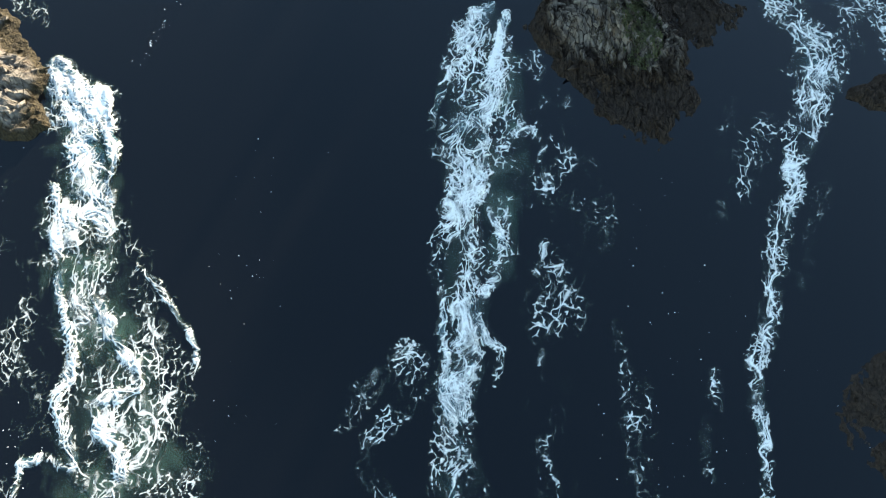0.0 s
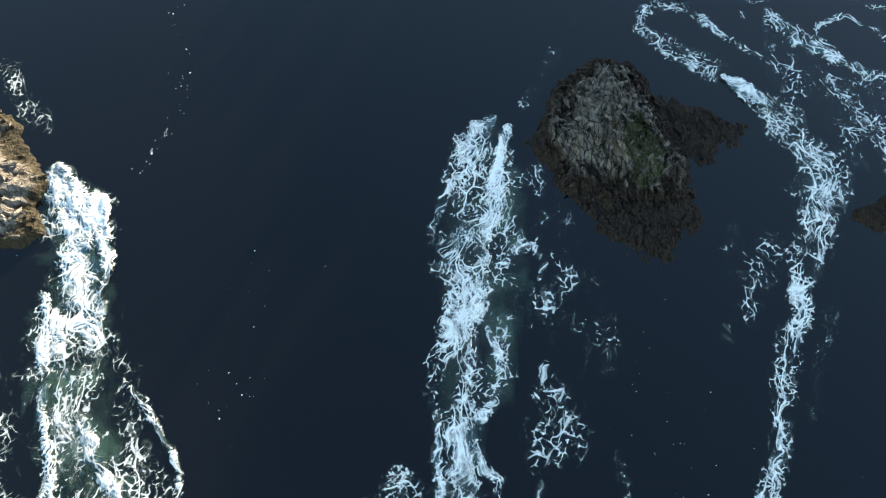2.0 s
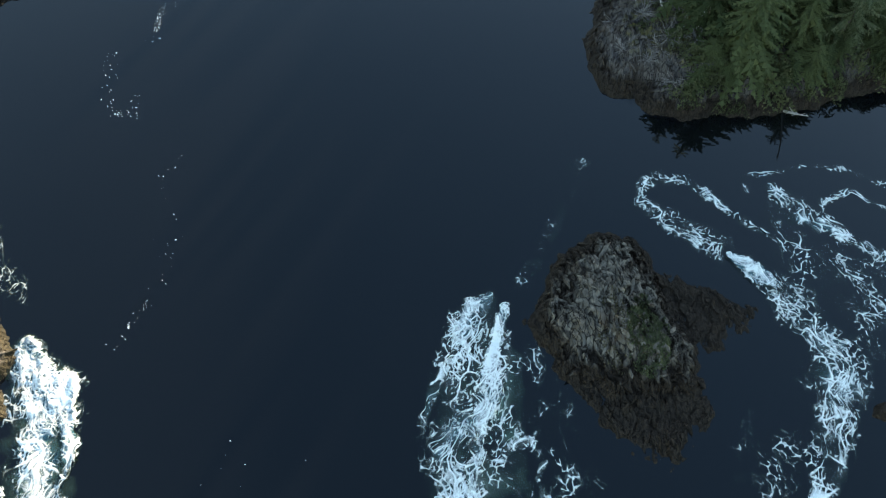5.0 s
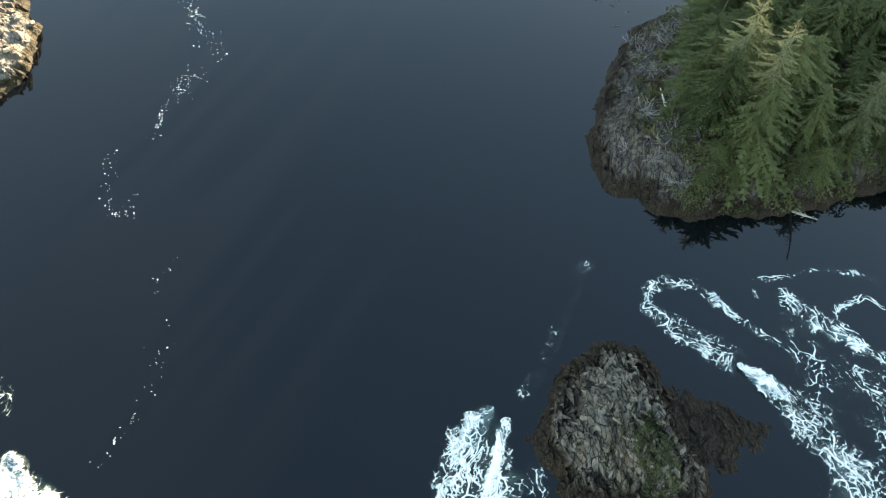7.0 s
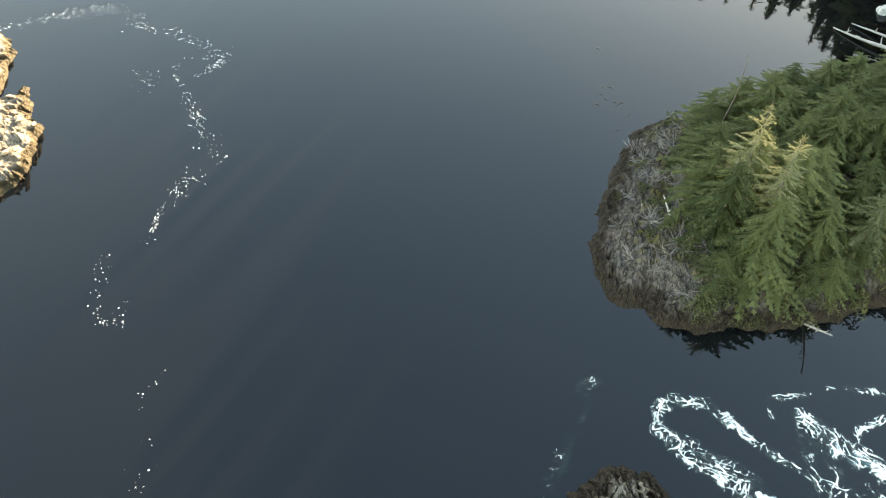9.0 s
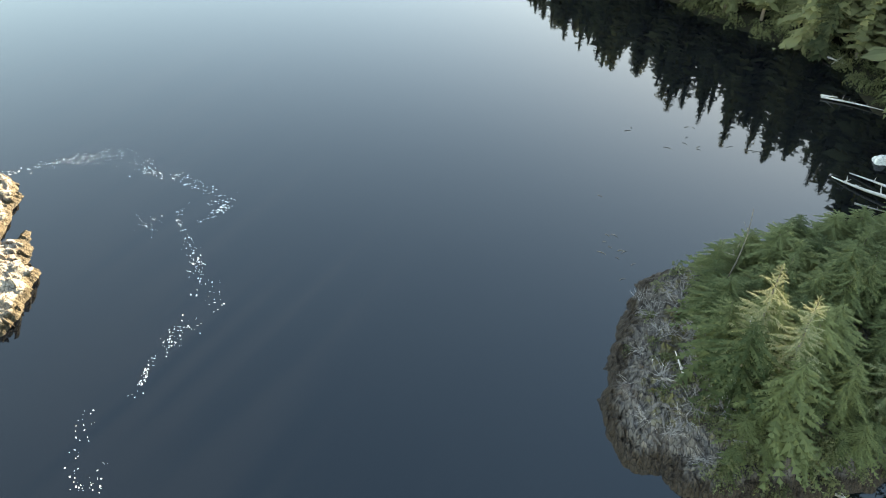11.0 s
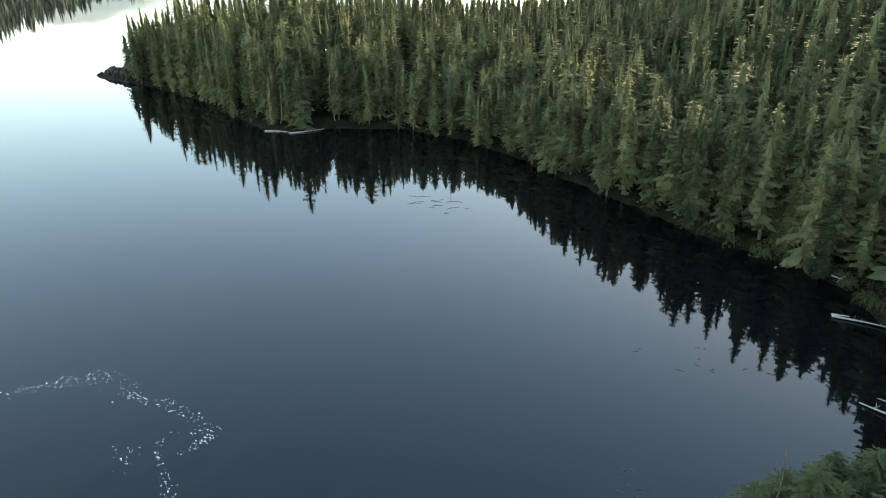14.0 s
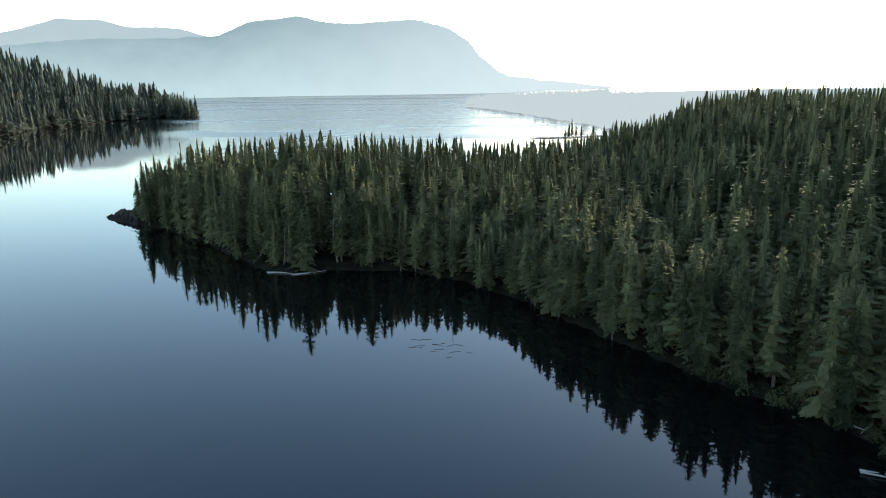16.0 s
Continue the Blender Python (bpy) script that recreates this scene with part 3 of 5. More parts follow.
stream("foam_lace", LACE, [(6.2, 36.0, 1.4), (7.0, 32.4, 2.0), (8.0, 30.0, 2.8), (8.6, 27.4, 3.0), (7.6, 23.6, 3.2), (8.2, 20.2, 2.8), (7.2, 16.0, 3.0), (6.6, 12.0, 2.4), (6.4, 6.0, 2.2), (7.2, 0, 2.2)], [0.30, 0.33, 0.36, 0.33, 0.32, 0.34, 0.34], 0.03, 31, 0.02)
stream("foam_rope", "thin strand of foam reaching out of a rapid", [(3.2, 28.0, 0.5), (4.6, 29.2, 0.6), (5.9, 29.6, 0.6), (6.9, 28.2, 0.6), (6.0, 26.0, 0.6), (5.0, 24.6, 0.5)], [0.36, 0.48, 0.48, 0.4], 0, 32, 0.03)
stream("foam_rope", "thin strand of foam reaching out of a rapid", [(2.8, 21.0, 0.5), (4.2, 22.8, 0.6), (6.3, 23.6, 0.6), (7.4, 22.8, 0.6), (6.6, 19.6, 0.6), (5.4, 17.2, 0.5), (4.8, 14, 0.5)], [0.36, 0.50, 0.50, 0.46, 0.4], 0, 33, 0.03)
stream("foam_rope", "thin strand of foam on dark water", [(6.3, 12.4, 0.6), (5.8, 9.4, 0.7), (6.8, 7.2, 0.8), (6.3, 5.3, 0.8), (7.2, 3.2, 0.7), (7.0, -1, 0.6)], [0.45, 0.58, 0.6, 0.5], 0, 34, 0.03)
stream("foam_lace", LACE, [(11.8, 14.5, 0.8), (12.2, 11.8, 1.0), (12.4, 8.7, 1.6), (12.8, 6.1, 1.4), (13.3, 3.0, 1.4), (13.6, -2, 1.2)], [0.36, 0.44, 0.46, 0.42], 0, 35, 0.02)
stream("foam_lace", LACE, [(10.3, 27.5, 1.0), (11.0, 24.0, 1.4), (11.2, 20.5, 1.6), (10.6, 17.0, 1.2)], [0.42, 0.5, 0.45], 0, 36, 0.02)
stream("foam_lace", LACE, [(18.4, 11, 0.8), (17.9, 8.8, 0.8), (17.2, 5.8, 0.8), (17.4, 0, 0.8)], [0.45, 0.5, 0.45], 0, 38, 0.02)
stream("foam_lace", "thin lacy foam swirling beside a rapid", [(-7.8, 7.0, 0.9), (-6.4, 9.3, 1.2), (-4.5, 11.6, 1.4), (-3.2, 12.6, 1.0), (-2.6, 10, 1.6), (-3.4, 8.2, 1.2), (-5.8, 6.2, 1.0), (-5.6, 3.9, 1.2), (-4.2, 2, 1.4), (-3, -2, 1.4)], [0.45, 0.5, 0.55, 0.45, 0.5, 0.55, 0.5], 0.03, 47, 0.02)
stream("foam_lace", "thin lacy foam along a dark islet", [(10.5, 53.5, 1.4), (9.2, 50.5, 1.6), (8.0, 47.6, 1.4), (6.6, 44.0, 1.0), (5.4, 41.3, 1.4), (4.4, 39.4, 1.2)], [0.14, 0.18, 0.20, 0.28, 0.8], 0.08, 61, 0.02)
# the winding rapid
stream("rapid", WINDING, [(15.4, 50.0, 1.0), (17.4, 47.9, 2.2), (20.5, 46.2, 2.3), (23.0, 44.2, 2.8), (25.9, 41.4, 3.5), (27.6, 38.9, 4.4), (28.6, 37.0, 5.0), (28.3, 34.0, 4.4), (26.9, 30.3, 2.8), (25.8, 26.5, 2.0), (24.7, 23.0, 2.0), (23.6, 20.4, 2.2), (23.2, 17.6, 1.3), (22.2, 14.8, 1.7), (21.5, 12, 1.2), (21.0, 8.9, 1.4), (21, 4, 1.0), (21, -4, 1.0)],
       [0.78, 0.85, 0.92, 0.95, 0.86, 0.82, 0.85, 0.82, 0.78, 0.72, 0.68], 0.08, 14)
stream("breaking_crest", "solid white crest of a winding rapid", [(22.0, 45.0, 1.0), (23.4, 44.2, 2.0), (25.4, 42.4, 1.8), (26.8, 40.6, 1.2)], [1.6, 1.8, 1.7, 1.3], 0.2, 16, 0.35)
stream("foam_rope", "curled white rope of foam at the head of a rapid", [(15.6, 50.4, 0.9), (16.0, 51.8, 1.3), (17.2, 52.4, 1.4), (19.6, 52.2, 1.3), (21.4, 50.2, 0.9), (24.2, 47.8, 0.8), (26.4, 46.4, 0.7), (28.2, 44.0, 0.8)], [0.85, 0.92, 0.86, 0.72, 0.66, 0.6], 0.12, 17)
stream("rapid", "short blue-white foaming rapid below a wooded shore", [(26.4, 52.0, 1.2), (27.4, 50.0, 2.6), (29.5, 48.3, 2.4), (31.4, 47.4, 1.9), (33.6, 46.2, 1.6), (37, 44, 1.2)], [0.78, 0.92, 0.92, 0.84, 0.62], 0.15, 21)
stream("foam_rope", "thin loop of foam below a wooded shore", [(24.4, 51.6, 0.6), (24.6, 52.8, 0.6), (27.1, 53.5, 0.6), (30.1, 54.2, 0.8), (33.3, 53.8, 0.8), (36.8, 52.4, 0.8), (40, 50, 0.8)], [0.75, 0.6, 0.65, 0.65, 0.6], 0, 41, 0.03)
stream("foam_rope", "thin loop of foam below a wooded shore", [(29.6, 48.8, 0.6), (30.6, 50.6, 0.7), (33.0, 51.6, 0.8), (35.5, 50.2, 0.8), (38, 47.5, 0.8)], [0.6, 0.75, 0.7, 0.6], 0, 42, 0.03)
stream("foam_lace", LACE, [(26.4, 48.4, 1.6), (27.6, 45.8, 2.6), (29.8, 43.2, 3.4), (32.0, 40.8, 4.0), (33.0, 37.6, 3.0), (33.6, 34, 2.4)], [0.55, 0.55, 0.52, 0.5, 0.42], 0.03, 37, 0.02)
stream("foam_lace", LACE, [(33, 44.5, 2.4), (35.5, 42.0, 3.2), (37.5, 38.5, 3.0)], [0.5, 0.6, 0.5], 0.0, 39, 0.02)
stream("foam_lace", LACE, [(22.6, 33.5, 1.4), (21.4, 29.5, 2.6), (21.0, 25.5, 2.8), (20.4, 20.5, 2.2)], [0.15, 0.18, 0.18, 0.16], 0.0, 43, 0.02)
stream("foam_lace", LACE, [(25.2, 36.5, 1.3), (24.2, 33.0, 2.2), (23.6, 29.0, 2.2), (22.6, 24, 2.0)], [0.15, 0.18, 0.18, 0.16], 0.0, 44, 0.02)
stream("foam_lace", LACE, [(28.2, 30.5, 0.9), (27.4, 26.0, 1.4), (26.2, 21.0, 1.4), (24.6, 16, 1.2)], [0.32, 0.36, 0.32], 0.0, 45, 0.02)
lay_white_water()


def flecks(name, label, pts, count, size, seed):
    """Drifting foam flecks scattered in clumps along a line of (x, y, width)."""
    r = np.random.default_rng(seed)
    pts = np.array(pts, float)
    seg = np.r_[0, np.cumsum(np.hypot(*np.diff(pts[:, :2], axis=0).T))]
    clumps = r.uniform(0, seg[-1], max(4, count // 8))
    s = np.clip(r.choice(clumps, count) + r.normal(0, 1.1, count), 0, seg[-1])
    c = np.stack([np.interp(s, seg, pts[:, i]) for i in range(3)], 1)
    c[:, 0] += r.normal(0, 0.35, count) * c[:, 2]
    c[:, 1] += r.normal(0, 0.3, count) * c[:, 2]
    vs, fs = [], []
    for x, y, _ in c:
        a0, rad = r.uniform(0, 6.28), size * r.uniform(0.3, 0.8) * r.uniform(0.4, 1.2)
        n = len(vs)
        st = r.uniform(0.3, 0.9)
        vs.append((x, y, 0.03))
        for k in range(6):
            w = a0 + k * math.pi / 3
            q = rad * r.uniform(0.4, 1.5)
            dx, dy = q * math.cos(w), q * st * math.sin(w)
            vs.append((x + dx * math.cos(a0) - dy * math.sin(a0), y + dx * math.sin(a0) + dy * math.cos(a0), 0.012))
            fs.append((n, n + 1 + k, n + 1 + (k + 1) % 6))
    k = FLECK
    return tagged(new(name, np_mesh(name, np.array(vs), np.array(fs), k)), label, "foam", kind="stuff")


FLECK = Mat("foam_fleck").done((0.78, 0.80, 0.80), 0.7)
flecks("foam_flecks", "curving band of white foam flecks off a pale rock", [(-60.4, 99.0, 1.6), (-54.2, 102.4, 2.0), (-48.2, 104.4, 3.2), (-43.2, 102.2, 3.0)], 180, 0.13, 3)
flecks("foam_flecks", "curving band of white foam flecks off a pale rock", [(-43.0, 101.5, 2.0), (-41.2, 99.6, 1.6), (-36.6, 99.4, 1.6), (-29.8, 94.6, 1.8), (-32.3, 91.0, 0.9)], 180, 0.15, 13)
flecks("foam_flecks", "loop of white foam flecks on still water", [(-30.4, 95.0, 0.6), (-34.6, 94.4, 0.7), (-35.6, 92.4, 0.7), (-32.6, 87.6, 1.0), (-29.8, 83.0, 1.4), (-27.8, 79.6, 2.4), (-26.6, 77.6, 1.6)], 165, 0.13, 14)
flecks("foam_flecks", "small white foam flecks drifting on still water", [(-27.4, 75.5, 2.0), (-29.4, 73.4, 1.4), (-28.6, 71.8, 1.2), (-30.0, 70.6, 0.6), (-30.2, 64.6, 0.8)], 112, 0.12, 2)
flecks("foam_flecks", "small white foam flecks drifting on still water", [(-33.7, 64.2, 1.4), (-32.1, 57.7, 1.2), (-29.6, 57.2, 1.2), (-30.0, 59.3, 1.0)], 60, 0.12, 15)
flecks("foam_flecks", "small white foam flecks drifting on still water", [(-24.2, 52.4, 1.0), (-25.6, 50.9, 0.8), (-23.4, 45.8, 1.4), (-23.3, 41.4, 1.2), (-23.9, 38.7, 0.7), (-25.4, 34.9, 1.0)], 57, 0.095, 4)
flecks("foam_flecks", "faint white foam flecks drifting on still water", [(-40, 92, 1.0), (-37.5, 90, 2.0), (-37.8, 87.5, 1.2)], 39, 0.10, 16)
flecks("foam_flecks", "scattered white foam flecks on dark water", [(-37, 26, 5), (-36, 12, 5), (-31, 2, 7)], 225, 0.09, 5)
flecks("foam_flecks", "few white foam flecks on dark water", [(-15, 4, 4), (-16, 14, 4), (-14, 30, 5)], 39, 0.07, 17)
flecks("foam_flecks", "scattered white foam flecks on dark water", [(12, 25, 8), (16, 15, 8), (12, 5, 8), (25, 10, 8)], 90, 0.07, 6)

# ---------------------------------------------------------------- rocks
ISLET = [(4.8, 38.6), (6.5, 41.3), (7.7, 44.6), (9.4, 45.7), (11.9, 47.6), (14.2, 47.0), (16.1, 45.9), (16.6, 43.6), (18.6, 42.8), (21.8, 41.8), (24.2, 40.8), (23.3, 38.9),
         (21.7, 37.1), (19.4, 36.3), (19.5, 32.9), (18.3, 29.0), (16.4, 27.6), (13.9, 28.0), (11.9, 29.8), (9.0, 32.6), (7.0, 34.1), (8.0, 35.8), (6.0, 37.3)]


CROWN = [(6.3, 36.8), (6.6, 39.0), (7.5, 41.6), (8.7, 44.0), (10.9, 46.0), (13.4, 45.8), (15.2, 44.5), (15.9, 42.4), (15.9, 39.8), (16.8, 37.9), (17.8, 36.4), (17.6, 34.5), (16.4, 33.6),
         (13.9, 33.5), (11.8, 33.6), (10.1, 34.8), (7.8, 35.0)]


def islet_top(x, y, d):
    c = inside_depth(x, y, CROWN) + 0.8 * fbm(x * 0.6, y * 0.6, 71, 3)
    return -0.06 + 0.34 * smooth(d, 0.3, 2.6) + 0.34 * fbm(x * 0.7, y * 0.7, 73, 3) * (1 - smooth(c, -1, 0.5)) + 0.75 * smooth(c, -0.9, 0.6) + 1.5 * smooth(c, 0.3, 4.6)


ISLET_HEIGHT = rock_height(islet_top, 0.22, 0.95, 3, grow=0.4)
tagged(new("rock_islet", sheet("rock_islet", ISLET, 0.08, ISLET_HEIGHT, ROCK_MID)),
       "low dark fractured rock islet with mossy crown and weed skirt", "rock")

SIDE = [(28.9, 31.9), (30.2, 33.9), (32.8, 35.0), (36, 35.2), (39, 33.5), (37, 31), (32, 31.0)]
tagged(new("rock_islet", sheet("side_rock", SIDE, 0.16, rock_height(lambda x, y, d: 0.2 + 0.5 * smooth(d, 0, 2), 0.4, 0.8, 5), ROCK_MID)),
       "small dark half-drowned rock beside a rapid", "rock")

REEF = [(24.4, 8.0), (26.0, 12.6), (28.4, 15.4), (31.5, 16.6), (36, 15), (37, 6), (34, 0.5), (29, 1.5), (26.4, 4.0)]
tagged(new("sunken_reef", sheet("sunken_reef", REEF, 0.14, rock_height(lambda x, y, d: 0.07 + 0.34 * fbm(x * 0.6, y * 0.6, 83, 3) + 0 * d, 0.4, 0.46, 6, 2.5), ROCK_MID)),
       "dark weed-covered reef barely breaking the water", "rock")

LEFT = [(-46.4, 70), (-45.2, 73.5), (-45.3, 78), (-46, 82.3), (-48.6, 82.6), (-49, 85), (-51.2, 88.4), (-53.6, 86.5), (-54.6, 91), (-55.2, 95), (-58.5, 98.4), (-66, 99), (-80, 92), (-80, 40), (-60, 24), (-44, 24),
        (-36.5, 27.4), (-33.2, 28.3), (-31.6, 29.5), (-32.2, 32.2), (-31.9, 34.2), (-34.1, 36.4), (-35.6, 39.6), (-38.5, 41), (-44, 50), (-48.5, 60)]


def left_top(x, y, d):
    return 0.5 + 3.4 * smooth(d, 0.2, 5.5) + 2.5 * smooth(d, 6, 20) + 1.2 * fbm(x * 0.25, y * 0.25, 77, 3)


LEFT_HEIGHT = rock_height(left_top, -0.9, 1.1, 11, 1.6)
tagged(new("rock_shore", sheet("rock_shore", LEFT, 0.24, LEFT_HEIGHT, ROCK_SUN)),
       "pale sunlit layered rock shore with brown weed at the waterline", "rock")

HEAD = [(11.2, 64.8), (11.3, 68.3), (13.3, 73.2), (13.5, 76.3), (14.8, 78.4), (15.6, 81.4), (16.8, 83.4), (20, 85.5), (28, 88.5), (40, 91), (50, 94), (58, 98), (64, 90), (64, 62), (44, 61.5), (37.8, 62.3), (34.3, 61.4),
        (29.9, 59.6), (25.3, 59.0), (22.5, 59.2), (19.4, 58.8), (17.0, 59.0), (15.7, 61.1), (13.5, 61.0), (12.3, 62.2)]


def head_top(x, y, d):
    return 0.5 + 2.2 * smooth(d, 0.2, 4.5) + 2.6 * smooth(d, 4, 14)


HEAD_HEIGHT = rock_height(head_top, 0.1, 0.8, 17, 1.3, 0.3)
tagged(new("rocky_headland", sheet("rocky_headland", HEAD, 0.17, HEAD_HEIGHT, ROCK_HEAD)),
       "grey fractured rock headland under conifers and bare shrubs", "rock", kind="structure")

# ---------------------------------------------------------------- forested land
MAIN = [(-146, 303), (-132, 285), (-117, 276), (-96, 257), (-77, 236), (-66, 223.5), (-55, 220.5), (-47, 224.5), (-24, 223), (-8, 213), (8, 195), (24, 170.5), (38, 151.5), (49, 140), (55, 132), (54.5, 119.5), (60, 107), (66, 100),
        (56, 90), (56, 66), (64, 60), (110, 40), (240, 0), (620, 0), (620, 760), (330, 700), (200, 655), (130, 600), (95, 520), (55, 440), (10, 395), (-50, 368), (-105, 350), (-138, 328)]


def main_height(x, y, d):
    hill = 3 * smooth(x, 70, 330) * smooth(d, 5, 90) + 13 * smooth(x, 62, 120) * smooth(d, 8, 50)
    return np.where(d > 0, 0.05 + 1.0 * smooth(d, 0, 6) + 3.6 * smooth(d, 5, 45) + hill + 1.2 * fbm(x * 0.04, y * 0.04, 5) * smooth(d, 3, 20), -1.0 + 0.3 * smooth(d, -4, 0))


tagged(new("ground", sheet("ground", MAIN, 3.0, main_height, SOIL, 3.0, True)), "dark mossy forest floor of a wooded peninsula", "ground", kind="structure")

WEST = [(-545, 770), (-587, 910), (-583, 1081), (-559, 1190), (-500, 1183), (-494, 1195), (-540, 1260), (-640, 1420), (-1500, 1900), (-2300, 1700), (-2300, 500), (-900, 450), (-640, 600)]


def west_height(x, y, d):
    return np.where(d > 0, 0.3 + 12 * smooth(d, 0, 60) + 95 * smooth(d, 30, 420) + 8 * fbm(x * 0.006, y * 0.006, 8) * smooth(d, 20, 200), -1.0)


tagged(new("ground", sheet("west_ground", WEST, 14.0, west_height, SOIL, 14, True)), "wooded lake shore rising to a hill", "ground", kind="structure")

EAST = [(-57, 1522), (-75, 1560), (-20, 1900), (100, 2600), (2600, 2600), (2600, 600), (900, 740), (400, 735), (230, 722), (165, 735), (130, 760), (95, 962), (60, 1100), (20, 1290)]


def east_height(x, y, d):
    return np.where(d > 0, 0.3 + 3 * smooth(d, 0, 30) + 17 * smooth(d, 30, 600) + 5 * fbm(x * 0.004, y * 0.004, 9) * smooth(d, 20, 200), -1.0)


# this ground glows too: its pale haze is painted, not lit
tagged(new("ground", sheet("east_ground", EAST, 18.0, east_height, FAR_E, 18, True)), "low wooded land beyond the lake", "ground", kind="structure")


# ---------------------------------------------------------------- trees
def conifer(seed, h, r0, whorls, per, sprays, droop=0.35, bare=0.12, ragged=0.3, full=1.0, taper=0.62):
    """Trunk and crown of a conifer of height h: whorls of drooping boughs that carry side sprays."""
    r = np.random.default_rng(seed)
    lean = r.normal(0, 0.02, 2) * h
    steps = np.linspace(0, 1, 6)
    spine = np.stack([lean[0] * steps**2, lean[1] * steps**2, h * steps], 1)
    trunk = tube(spine, 0.016 * h * (1 - steps) + 0.012, 6)
    vs, fs = [], []
    n = 0
    for i in range(whorls):
        f = bare + (1 - bare) * (max(0.0, i + r.uniform(-0.4, 0.4)) / whorls) ** 0.85
        f = min(max(f, bare), 0.975)
        zc = f * h
        reach = r0 * (1 - f) ** taper * (0.6 + 0.4 * min(1, (f - bare) / 0.18 + 0.2)) + 0.10
        base = np.array([lean[0] * f * f, lean[1] * f * f, zc])
        a0 = r.uniform(0, 6.28)
        for j in range(per):
            a = a0 + 6.283 * j / per + r.uniform(-0.35, 0.35)
            length = reach * r.uniform(1 - ragged, 1 + ragged * 0.6)
            if r.uniform() < 0.08:
                length *= 0.4
            out = np.array([math.cos(a), math.sin(a), 0])
            side = np.array([-math.sin(a), math.cos(a), 0])
            rise = 0.25 * (f - 0.45) + r.uniform(-0.08, 0.08)
            for q in range(sprays):
                t = (q + 0.7) / sprays
                c = base + out * length * t + np.array([0, 0, length * (rise * t * 2 - droop * t * t)])
                w = length * full * (0.20 + 0.30 * math.sin(math.pi * min(1, t * 0.9 + 0.1))) * r.uniform(0.7, 1.25)
                ln = length / sprays * 1.5
                tipd = out * ln * 0.9 - np.array([0, 0, droop * ln * 1.1])
                for sgn in (-1, 1):
                    tip = c + side * sgn * w * r.uniform(0.6, 1.2) + out * w * r.uniform(0.2, 0.8) - np.array([0, 0, 0.25 * w + r.uniform(0, 0.6) * w])
                    vs += [c - out * ln * 0.35, c + tipd * 0.55 + np.array([0, 0, 0.06 * w]), tip]
                    fs.append((n, n + 1, n + 2) if sgn > 0 else (n + 1, n, n + 2))
                    n += 3
                if q == sprays - 1:
                    vs += [c + side * w * 0.35, c - side * w * 0.35, c + tipd]
                    fs.append((n, n + 1, n + 2))
                    n += 3
    top = np.array([lean[0], lean[1], h])
    for a in r.uniform(0, 6.28, 5):
        o = np.array([math.cos(a), math.sin(a), 0]) * 0.008 * h
        vs += [top - (0, 0, 0.05 * h) + o, top - (0, 0, 0.05 * h) - o, top]
        fs.append((n, n + 1, n + 2))
        n += 3
    return trunk, (np.array(vs), np.array(fs))


